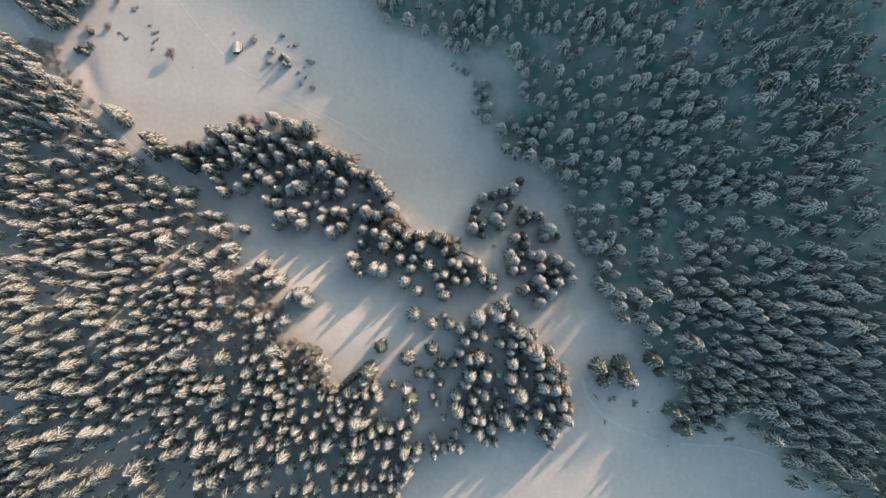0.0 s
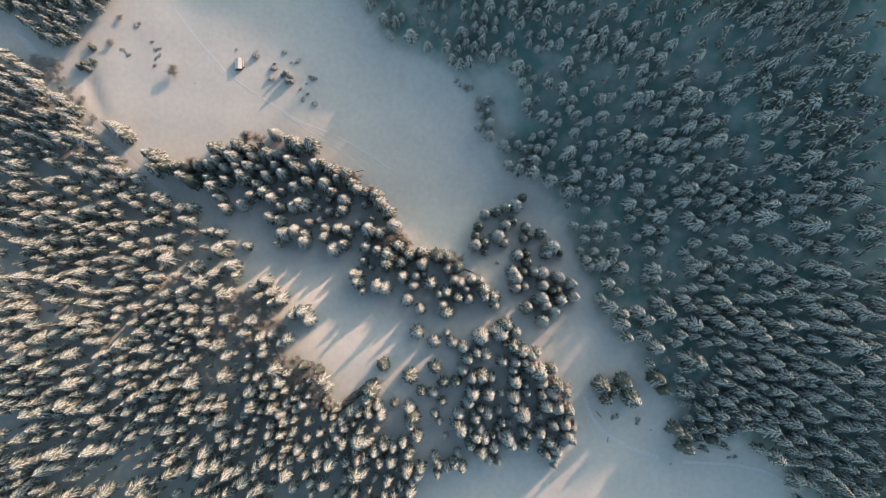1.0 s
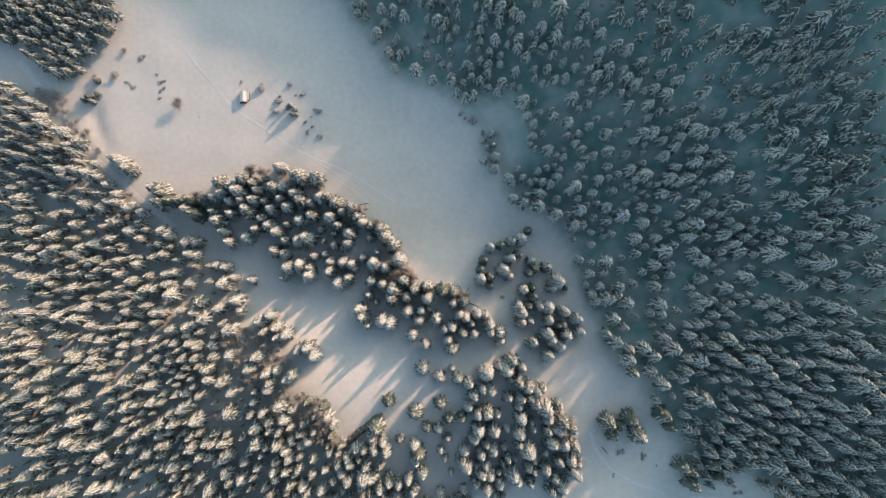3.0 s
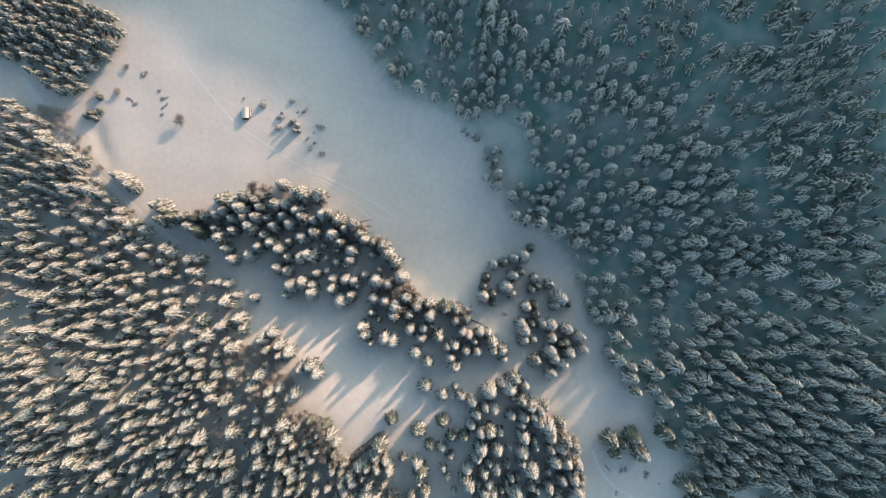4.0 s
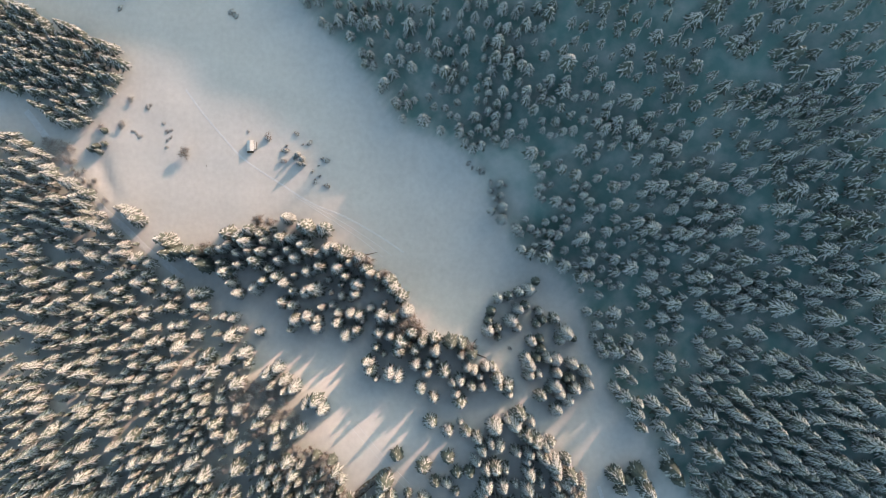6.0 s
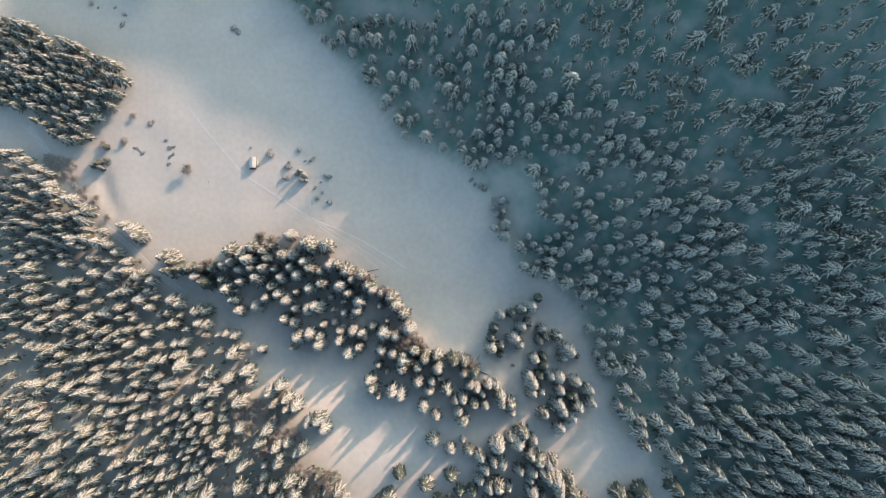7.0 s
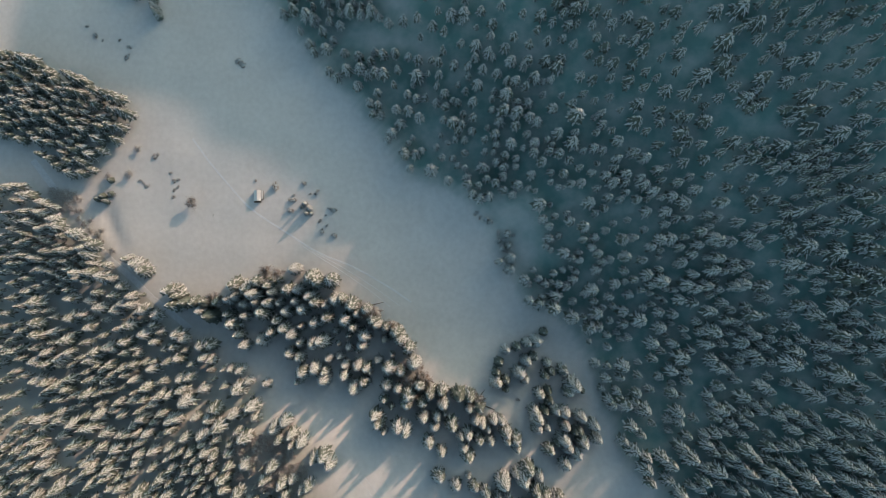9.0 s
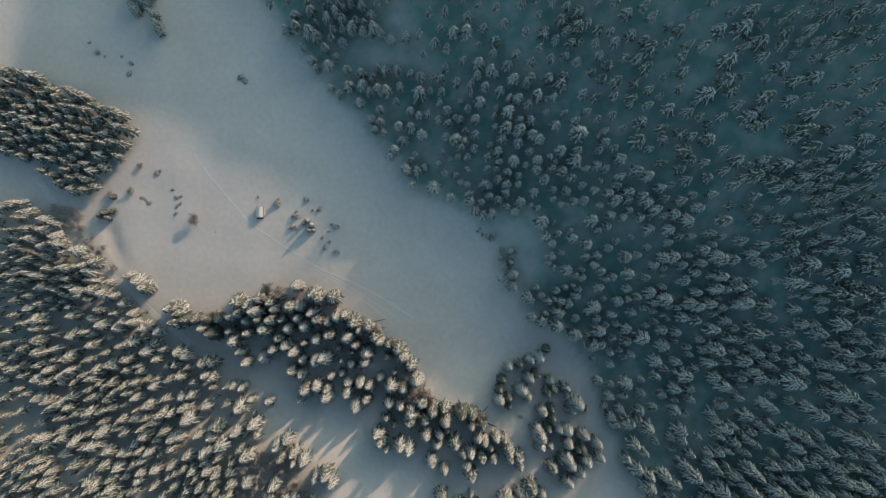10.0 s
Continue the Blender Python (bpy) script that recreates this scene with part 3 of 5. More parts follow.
SLOPE_C = [
    (72, 55, 8), (59, 47, 12), (62, 49, 7), (50, 45, 11), (56, 41, 11), (66, 50, 6), (70, 48, 9), (76, 99, 11), (79, 96, 9), (73, 93, 8), (67, 93, 7),
    (69, 96, 7), (77, 88, 10), (77, 93, 6), (84, 88, 10), (86, 94, 9), (90, 92, 10), (94, 96, 9), (91, 89, 6), (92, 85, 7), (103, 91, 11), (106, 97, 7),
    (112, 96, 7), (115, 91, 9), (117, 88, 7), (99, 86, 8), (103, 85, 7), (96, 80, 9), (100, 82, 8), (96, 75, 9), (84, 83, 7), (86, 77, 11), (82, 77, 10),
]
SLOPE_D = [
    (72, 78, 9), (77, 81, 6), (103, 76, 12), (101, 77, 10), (108, 76, 11), (118, 74, 7), (90, 74, 9), (79, 74, 8), (83, 73, 6), (83, 70, 5), (91, 68, 9),
    (89, 67, 5), (94, 71, 8), (100, 70, 7), (103, 70, 10), (102, 65, 10), (106, 64, 8), (110, 65, 10), (109, 68, 7), (115, 67, 8), (95, 63, 9), (113, 59, 13),
    (115, 63, 7), (110, 58, 9), (119, 58, 9), (100, 59, 10), (93, 59, 10), (96, 57, 10), (82, 65, 7), (78, 63, 10), (83, 60, 12), (80, 59, 8), (73, 61, 7),
]
SLOPE_E = [
    (86, 57, 6), (89, 57, 6), (87, 61, 5), (83, 54, 5), (80, 55, 6), (91, 53, 9), (106, 52, 9), (120, 54, 8), (85, 52, 5), (80, 51, 6), (114, 78, 9),
    (116, 75, 8), (122, 92, 9), (130, 87, 11), (126, 90, 6), (138, 84, 8), (146, 96, 8), (153, 91, 12), (149, 85, 11), (147, 88, 6), (128, 82, 9), (129, 79, 9),
    (122, 77, 7), (129, 73, 10), (135, 74, 14), (136, 79, 7), (145, 71, 14), (145, 74, 8), (153, 73, 7), (154, 77, 10), (157, 72, 13), (160, 78, 7), (162, 81, 9),
]
SLOPE_F = [
    (129, 67, 12), (137, 65, 9), (150, 67, 9), (145, 63, 11), (150, 61, 15), (159, 63, 12), (130, 62, 6), (134, 62, 6), (140, 60, 8), (140, 57, 7), (121, 59, 9),
    (131, 57, 10), (158, 58, 12), (163, 60, 8), (153, 54, 11), (146, 51, 12), (123, 53, 8), (133, 51, 9), (138, 51, 7), (152, 48, 8), (166, 48, 9), (163, 86, 9),
    (164, 72, 9), (76, 44, 13), (78, 49, 6), (84, 48, 9), (89, 47, 8), (84, 41, 11), (89, 43, 6), (93, 41, 7), (99, 40, 8), (103, 40, 13), (101, 48, 11),
]
SLOPE_G = [
    (108, 45, 9), (112, 44, 7), (94, 38, 6), (101, 35, 10), (89, 35, 8), (81, 35, 12), (87, 38, 4), (64, 38, 7), (68, 39, 6), (72, 37, 8), (69, 36, 6),
    (64, 33, 8), (57, 35, 5), (92, 30, 13), (96, 32, 9), (103, 29, 11), (81, 29, 9), (76, 27, 7), (69, 25, 11), (109, 30, 6), (106, 26, 12), (112, 29, 8),
    (113, 26, 7), (110, 24, 6), (112, 21, 7), (88, 24, 10), (94, 24, 8), (84, 21, 8), (94, 20, 8), (89, 19, 6), (105, 19, 9), (68, 21, 8), (63, 20, 8),
]
SLOPE_H = [
    (59, 26, 8), (67, 15, 8), (74, 15, 10), (63, 12, 8), (69, 10, 12), (73, 12, 9), (77, 8, 11), (61, 16, 6), (65, 9, 9), (87, 15, 10), (92, 14, 6),
    (89, 8, 12), (102, 15, 9), (105, 17, 6), (103, 12, 8), (105, 9, 11), (109, 10, 8), (103, 7, 9), (109, 4, 10), (112, 7, 8), (89, 4, 9), (86, 5, 8),
    (116, 47, 12), (131, 43, 10), (124, 42, 8), (116, 42, 8), (118, 39, 11), (124, 39, 6), (125, 37, 7), (114, 36, 12), (121, 35, 9), (117, 32, 9), (125, 33, 6),
]
SLOPE_I = [
    (119, 29, 10), (125, 28, 7), (115, 31, 7), (130, 37, 8), (132, 33, 13), (130, 28, 14), (136, 29, 6), (139, 47, 10), (144, 44, 8), (147, 40, 12), (151, 45, 9),
    (154, 45, 9), (152, 41, 9), (160, 41, 12), (165, 38, 8), (150, 37, 10), (145, 35, 12), (141, 35, 9), (150, 34, 7), (154, 35, 9), (156, 33, 6), (162, 34, 11),
    (142, 31, 9), (155, 30, 8), (145, 28, 7), (147, 25, 15), (142, 25, 8), (146, 23, 9), (165, 28, 8), (165, 22, 13), (155, 20, 8), (120, 19, 12), (130, 21, 7),
]
SLOPE_J = [
    (135, 19, 10), (124, 17, 8), (114, 15, 11), (122, 12, 7), (118, 12, 8), (120, 9, 8), (115, 9, 9), (129, 10, 11), (139, 16, 11), (145, 18, 9), (150, 17, 7),
    (149, 15, 8), (156, 15, 9), (145, 10, 8), (154, 10, 6), (126, 8, 9), (133, 8, 10), (139, 8, 10), (150, 8, 11), (155, 6, 12), (114, 5, 9), (117, 3, 7),
    (130, 4, 11), (136, 5, 8), (141, 2, 10), (140, 5, 6), (148, 2, 10), (153, 2, 9), (122, 1, 6), (161, 2, 8), (71, 2, 11), (75, -1, 9), (71, -7, 12),
]
SLOPE_K = [
    (68, -4, 8), (77, -10, 8), (82, -9, 12), (85, -12, 10), (76, -14, 11), (84, -18, 10), (77, -19, 9), (93, -1, 7), (99, 0, 8), (103, 0, 10), (106, 1, 7),
    (90, -5, 9), (99, -4, 10), (105, -5, 8), (93, -9, 13), (102, -7, 8), (106, -8, 9), (113, 0, 7), (111, 1, 6), (112, -5, 11), (109, -8, 8), (111, -11, 8),
    (113, -13, 10), (103, -14, 12), (99, -13, 9), (107, -11, 6), (97, -17, 10), (103, -18, 8), (89, -23, 11), (96, -21, 10), (93, -20, 7), (107, -21, 10), (111, -20, 8),
]
SLOPE_L = [
    (114, -25, 8), (112, -17, 6), (99, -26, 7), (97, -35, 8), (111, -35, 9), (109, -38, 8), (113, -31, 8), (130, -3, 11), (121, -3, 9), (143, -3, 9), (144, -6, 8),
    (141, -2, 7), (151, -9, 12), (157, -6, 12), (157, -3, 8), (164, -3, 8), (161, -9, 11), (165, -10, 8), (126, -9, 9), (132, -9, 7), (133, -14, 10), (121, -12, 11),
    (116, -8, 9), (125, -15, 10), (121, -16, 10), (117, -15, 8), (127, -18, 9), (133, -16, 10), (139, -13, 11), (145, -13, 10), (148, -15, 9), (151, -15, 9), (156, -15, 10),
]
SLOPE_M = [
    (161, -17, 9), (145, -18, 9), (153, -18, 9), (162, -20, 8), (119, -21, 9), (134, -23, 11), (146, -22, 9), (142, -23, 8), (157, -21, 13), (155, -23, 9), (163, -25, 11),
    (123, -27, 8), (127, -25, 9), (131, -28, 10), (128, -28, 8), (142, -26, 9), (145, -28, 9), (139, -29, 10), (149, -29, 12), (148, -27, 8), (124, -32, 10), (121, -30, 9),
    (118, -33, 8), (134, -32, 10), (143, -33, 11), (141, -32, 8), (157, -31, 11), (161, -34, 9), (157, -33, 8), (164, -34, 10), (138, -35, 8), (143, -36, 8), (134, -38, 8),
]
SLOPE_N = [
    (130, -39, 9), (118, -38, 9), (136, -40, 9), (143, -40, 9), (150, -37, 10), (145, -41, 9), (128, -43, 8), (135, -43, 8), (162, -38, 9), (155, -40, 10), (116, -42, 9),
    (160, -42, 9), (123, -35, 8), (126, -37, 8), (114, -43, 11), (121, -45, 8), (113, -49, 10), (115, -62, 8), (118, -56, 9), (129, -47, 8), (134, -47, 9), (138, -51, 11),
    (131, -54, 13), (135, -58, 10), (140, -57, 10), (142, -54, 8), (144, -46, 10), (147, -49, 9), (151, -44, 9), (147, -54, 10), (151, -55, 8), (152, -58, 8), (150, -61, 8),
]
SLOPE_O = [
    (155, -52, 9), (158, -58, 8), (155, -61, 10), (159, -63, 12), (164, -57, 9), (160, -52, 9), (167, -61, 9), (143, -63, 9), (133, -65, 12), (129, -63, 9), (144, -67, 10),
    (141, -73, 10), (145, -75, 9), (151, -66, 9), (150, -71, 10), (154, -74, 10), (158, -68, 9), (162, -77, 10), (165, -72, 9), (167, -70, 9), (153, -81, 10), (157, -84, 10),
    (165, -80, 8), (164, -45, 9), (166, -51, 8), (161, -47, 8), (140, -76, 8), (144, -83, 9), (167, -81, 9), (127, -62, 7), (125, -49, 8), (155, -46, 8), (-1, 169, 10),
]
SLOPE_P = [
    (4, 169, 10), (3, 167, 7), (11, 170, 8), (16, 164, 9), (15, 160, 8), (9, 164, 5), (-10, 160, 10), (-9, 156, 7), (-21, 168, 8), (-24, 166, 7), (3, 158, 7),
    (9, 156, 10), (9, 152, 7), (14, 153, 10), (16, 152, 6), (-24, 155, 8), (-19, 154, 7), (-6, 151, 8), (0, 150, 7), (6, 149, 6), (12, 147, 9), (18, 145, 9),
    (23, 149, 11), (30, 149, 8), (28, 147, 7), (32, 142, 10), (-15, 146, 13), (-6, 146, 7), (-23, 149, 7), (-17, 143, 5), (-7, 142, 6), (6, 145, 6), (10, 141, 9),
]
SLOPE_Q = [
    (2, 142, 5), (22, 141, 6), (25, 141, 9), (22, 136, 11), (17, 138, 6), (16, 135, 5), (-19, 139, 9), (-15, 137, 8), (-12, 137, 7), (-24, 133, 10), (-19, 132, 9),
    (-22, 127, 10), (-14, 129, 11), (-7, 135, 7), (-3, 133, 7), (0, 135, 6), (2, 135, 6), (8, 134, 8), (16, 131, 6), (20, 130, 11), (26, 133, 8), (26, 129, 11),
    (30, 133, 10), (31, 127, 9), (-4, 128, 7), (0, 126, 11), (4, 125, 8), (2, 123, 7), (8, 123, 7), (14, 124, 5), (17, 121, 8), (18, 117, 7), (1, 120, 7),
]
SLOPE_R = [
    (5, 119, 6), (-2, 119, 5), (-5, 122, 5), (-7, 117, 6), (-17, 121, 6), (-19, 119, 5), (-21, 115, 9), (-16, 114, 9), (-13, 116, 6), (-20, 113, 7), (5, 114, 6),
    (17, 114, 6), (13, 114, 6), (21, 112, 7), (24, 117, 11), (29, 115, 6), (33, 117, 10), (33, 113, 9), (18, 110, 7), (26, 111, 6), (26, 108, 7), (0, 112, 6),
    (2, 109, 6), (5, 108, 7), (12, 108, 10), (-9, 107, 12), (-18, 108, 8), (14, 107, 7), (-26, 123, 10), (-28, 120, 8), (-68, 175, 10), (-62, 173, 11), (-72, 174, 8),
]
SLOPE_S = [
    (-59, 172, 9), (-59, 170, 7), (-54, 178, 11), (-50, 180, 9), (-68, 180, 9), (-43, 173, 10), (-39, 172, 9), (-39, 167, 12), (-44, 169, 8), (-34, 173, 10), (-31, 171, 7),
    (-27, 168, 8), (-54, 159, 10), (-51, 163, 8), (-61, 161, 8), (-59, 157, 8), (-45, 150, 11), (-39, 150, 10), (-36, 148, 10), (-40, 155, 8), (-33, 148, 9), (-29, 147, 10),
    (-29, 155, 9), (-33, 157, 7), (-49, 147, 9), (-40, 143, 9), (-35, 136, 8), (-32, 135, 8), (-31, 131, 7), (-34, 131, 7), (-53, 150, 8), (-46, 157, 7), (-65, 167, 7),
]
SLOPE_T = [
    (-61, 181, 9), (35, 166, 9), (41, 170, 10), (47, 172, 10), (47, 167, 11), (45, 162, 8), (48, 162, 6), (43, 157, 7), (55, 166, 8), (37, 149, 9), (43, 149, 8),
    (41, 146, 11), (53, 150, 7), (57, 147, 8), (59, 152, 9), (62, 146, 10), (69, 145, 9), (55, 140, 8), (68, 139, 8), (68, 137, 6), (65, 171, 9), (67, 163, 9),
    (72, 160, 9), (74, 157, 10), (73, 150, 10), (80, 165, 6), (84, 163, 8), (86, 148, 9), (82, 134, 10), (72, 130, 10), (36, 141, 5), (39, 141, 6), (43, 135, 6),
]
SLOPE_U = [
    (36, 136, 6), (40, 130, 9), (48, 126, 13), (56, 126, 5), (58, 127, 7), (59, 123, 8), (71, 123, 11), (80, 127, 9), (81, 123, 8), (86, 125, 10), (88, 118, 11),
    (91, 115, 9), (80, 114, 8), (87, 111, 9), (75, 109, 11), (71, 111, 9), (42, 120, 11), (34, 125, 9), (38, 118, 6), (40, 116, 6), (48, 116, 12), (49, 120, 7),
    (57, 120, 6), (52, 113, 7), (56, 114, 8), (60, 113, 8), (43, 112, 9), (39, 113, 7), (65, 109, 7), (36, 109, 9), (58, 108, 5), (65, 116, 9), (98, 162, 10),
]
SLOPE_V = [
    (106, 162, 13), (112, 157, 11), (110, 157, 8), (101, 151, 13), (101, 143, 12), (103, 140, 10), (95, 139, 13), (120, 159, 8), (120, 147, 10), (124, 142, 10), (115, 137, 12),
    (114, 132, 8), (110, 130, 11), (116, 128, 10), (112, 126, 10), (124, 135, 9), (130, 130, 11), (130, 124, 12), (126, 121, 8), (132, 118, 11), (124, 125, 8), (137, 124, 8),
    (131, 143, 10), (138, 157, 9), (144, 158, 9), (142, 164, 9), (96, 122, 11), (96, 128, 6), (107, 114, 10), (123, 112, 12), (114, 108, 12), (119, 106, 9), (129, 107, 11),
]
SLOPE_W = [
    (136, 106, 9), (97, 108, 9), (142, 115, 14), (148, 130, 8), (150, 110, 10), (149, 120, 10), (6, 101, 9), (8, 97, 8), (15, 96, 9), (21, 98, 7), (27, 100, 9),
    (31, 99, 5), (34, 98, 5), (40, 101, 6), (43, 99, 6), (45, 99, 5), (48, 100, 7), (52, 100, 9), (58, 98, 6), (64, 100, 9), (-2, 103, 8), (6, 104, 8),
    (61, 103, 8), (56, 104, 7), (68, 103, 9), (74, 101, 9), (80, 104, 9), (45, 104, 8), (40, 105, 7), (32, 104, 8), (21, 104, 7), (14, 103, 7),
]
KNOLL_A = [
    (-176, 96, 10), (-172, 93, 10), (-171, 89, 9), (-166, 86, 10), (-164, 83, 10), (-158, 80, 10), (-176, 85, 9), (-171, 82, 9), (-161, 73, 10), (-154, 74, 11), (-150, 75, 10),
    (-152, 71, 10), (-175, 70, 10), (-157, 64, 11), (-151, 64, 10), (-146, 62, 11), (-143, 61, 9), (-156, 61, 8), (-168, 64, 6), (-169, 60, 6), (-163, 59, 6), (-167, 56, 6),
    (-159, 53, 9), (-151, 52, 10), (-172, 52, 11), (-174, 48, 10), (-169, 48, 6), (-159, 45, 10), (-172, 43, 10), (-146, 49, 11), (-140, 48, 10), (-135, 54, 10), (-134, 50, 9),
]
KNOLL_B = [
    (-138, 51, 8), (-129, 48, 10), (-124, 46, 10), (-139, 58, 8), (-151, 45, 6), (-172, 38, 10), (-165, 39, 9), (-159, 36, 10), (-151, 41, 9), (-168, 31, 10), (-158, 31, 9),
    (-147, 31, 10), (-143, 33, 9), (-148, 28, 10), (-161, 29, 10), (-171, 27, 11), (-167, 26, 9), (-162, 26, 9), (-140, 26, 9), (-140, 40, 7), (-136, 35, 9), (-140, 32, 8),
    (-134, 42, 10), (-128, 38, 11), (-124, 35, 9), (-131, 26, 9), (-124, 24, 10), (-170, 20, 9), (-166, 19, 9), (-163, 16, 8), (-160, 18, 9), (-157, 16, 8), (-166, 15, 7),
]
KNOLL_C = [
    (-148, 15, 11), (-154, 14, 7), (-135, 12, 8), (-129, 12, 8), (-130, 15, 5), (-126, 8, 7), (-121, 11, 9), (-124, 17, 11), (-130, 20, 9), (-118, 14, 10), (-158, 8, 8),
    (-154, 9, 7), (-165, 5, 11), (-158, 5, 10), (-152, 3, 10), (-144, 3, 12), (-142, 7, 10), (-165, -2, 10), (-156, -1, 9), (-139, 0, 9), (-134, -1, 8), (-125, 5, 10),
    (-128, 3, 8), (-122, 0, 9), (-113, 5, 10), (-114, 1, 8), (-124, -3, 8), (-115, 38, 12), (-112, 36, 10), (-105, 33, 11), (-101, 34, 9), (-113, 28, 9), (-103, 29, 10),
]
KNOLL_D = [
    (-100, 28, 8), (-101, 24, 6), (-95, 24, 7), (-112, 20, 10), (-108, 21, 9), (-102, 16, 9), (-110, 16, 10), (-108, 12, 12), (-115, 14, 9), (-96, 9, 11), (-104, 6, 9),
    (-99, 5, 9), (-111, 5, 10), (-94, 3, 12), (-89, 6, 9), (-100, -1, 10), (-98, 0, 8), (-107, -2, 9), (-84, -2, 11), (-100, -4, 8), (-164, -6, 9), (-160, -7, 8),
    (-162, -11, 11), (-149, -4, 10), (-144, -11, 11), (-142, -13, 9), (-135, -13, 11), (-134, -6, 11), (-126, -11, 9), (-125, -8, 9), (-120, -7, 8), (-113, -6, 8), (-114, -10, 8),
]
KNOLL_E = [
    (-119, -13, 7), (-114, -16, 9), (-158, -14, 10), (-162, -17, 8), (-152, -19, 11), (-148, -17, 9), (-141, -17, 10), (-136, -16, 10), (-134, -20, 9), (-130, -20, 9), (-122, -22, 10),
    (-120, -22, 9), (-112, -23, 11), (-153, -24, 9), (-140, -25, 12), (-131, -26, 9), (-128, -25, 8), (-161, -27, 10), (-152, -29, 10), (-150, -32, 8), (-147, -31, 9), (-121, -31, 11),
    (-118, -30, 9), (-112, -30, 9), (-140, -36, 12), (-156, -36, 6), (-151, -36, 6), (-155, -38, 6), (-161, -39, 9), (-135, -35, 7), (-131, -38, 9), (-122, -36, 8), (-123, -40, 9),
]
KNOLL_F = [
    (-117, -42, 10), (-112, -40, 9), (-120, -44, 8), (-107, -37, 10), (-108, -42, 9), (-142, -44, 12), (-104, -7, 9), (-98, -7, 10), (-95, -8, 9), (-100, -13, 9), (-96, -13, 8),
    (-104, -18, 6), (-105, -22, 6), (-97, -21, 6), (-103, -23, 6), (-96, -24, 7), (-91, -17, 10), (-91, -21, 9), (-83, -12, 11), (-84, -22, 10), (-81, -26, 10), (-74, -17, 10),
    (-72, -12, 10), (-68, -19, 9), (-64, -18, 9), (-66, -22, 8), (-60, -21, 8), (-57, -19, 10), (-67, -25, 9), (-73, -26, 6), (-103, -27, 7), (-81, -34, 11), (-72, -30, 8),
]
KNOLL_G = [
    (-74, -35, 7), (-69, -34, 10), (-71, -40, 10), (-62, -31, 11), (-60, -36, 11), (-62, -41, 8), (-58, -39, 7), (-99, -32, 11), (-94, -36, 12), (-102, -37, 11), (-54, -28, 13),
    (-48, -30, 14), (-53, -35, 12), (-157, -48, 12), (-151, -47, 11), (-139, -46, 11), (-133, -46, 10), (-153, -53, 10), (-157, -57, 11), (-152, -57, 8), (-137, -55, 7), (-139, -58, 8),
    (-130, -50, 11), (-127, -53, 9), (-122, -56, 8), (-116, -56, 9), (-118, -47, 9), (-112, -48, 10), (-108, -46, 9), (-147, -63, 12), (-142, -62, 11), (-132, -62, 12), (-127, -61, 11),
]
KNOLL_H = [
    (-123, -61, 9), (-159, -67, 11), (-149, -69, 11), (-145, -68, 9), (-159, -78, 11), (-153, -77, 9), (-144, -81, 11), (-140, -79, 10), (-128, -79, 11), (-125, -77, 10), (-115, -76, 12),
    (-113, -75, 9), (-111, -80, 12), (-115, -83, 9), (-135, -84, 10), (-109, -61, 7), (-105, -41, 9), (-95, -47, 11), (-91, -45, 9), (-92, -50, 9), (-102, -54, 11), (-102, -58, 8),
    (-83, -51, 11), (-81, -49, 9), (-76, -53, 9), (-83, -45, 10), (-70, -45, 11), (-69, -50, 8), (-70, -54, 8), (-83, -57, 11), (-76, -59, 11), (-63, -46, 11), (-60, -48, 10),
]
KNOLL_I = [
    (-58, -51, 9), (-59, -56, 9), (-64, -56, 9), (-63, -59, 9), (-53, -62, 10), (-56, -58, 6), (-88, -63, 11), (-96, -63, 9), (-102, -66, 10), (-102, -71, 10), (-99, -71, 9),
    (-89, -69, 13), (-84, -68, 11), (-79, -71, 11), (-68, -68, 10), (-65, -66, 10), (-62, -68, 9), (-73, -74, 11), (-70, -78, 10), (-67, -77, 9), (-89, -82, 11), (-84, -81, 11),
    (-80, -79, 9), (-69, -83, 11), (-57, -72, 13), (-55, -77, 10), (-53, -85, 10), (-45, -41, 9), (-41, -45, 10), (-46, -45, 9), (-51, -45, 9), (-49, -41, 7), (-35, -54, 11),
]
KNOLL_J = [
    (-38, -57, 9), (-35, -59, 10), (-29, -59, 14), (-26, -59, 10), (-44, -56, 8), (-45, -63, 9), (-40, -68, 12), (-45, -69, 11), (-43, -76, 11), (-48, -75, 8), (-30, -71, 13),
    (-27, -71, 10), (-23, -74, 6), (-25, -78, 6), (-35, -78, 7), (-31, -79, 8), (-38, -81, 8), (-37, -84, 9), (-33, -83, 8), (-25, -83, 10), (-19, -80, 8), (-15, -84, 9),
    (-18, -75, 8), (-35, -74, 6), (-48, -84, 8), (-22, -84, 8), (-30, -67, 9),
]
CORNER_A = [
    (-179, 154, 12), (-176, 153, 10), (-172, 150, 8), (-181, 146, 9), (-174, 146, 9), (-168, 145, 9), (-185, 143, 9), (-177, 140, 9), (-170, 140, 9), (-181, 138, 8), (-159, 145, 11),
    (-155, 144, 9), (-163, 143, 9), (-151, 141, 10), (-167, 137, 9), (-157, 139, 10), (-161, 136, 8), (-146, 139, 11), (-141, 137, 11), (-137, 131, 11), (-140, 132, 10), (-151, 135, 9),
    (-143, 133, 10), (-167, 132, 9), (-159, 132, 8), (-176, 131, 10), (-171, 131, 9), (-170, 128, 9), (-156, 128, 8), (-160, 127, 10), (-156, 124, 10), (-150, 120, 11), (-144, 126, 10),
]
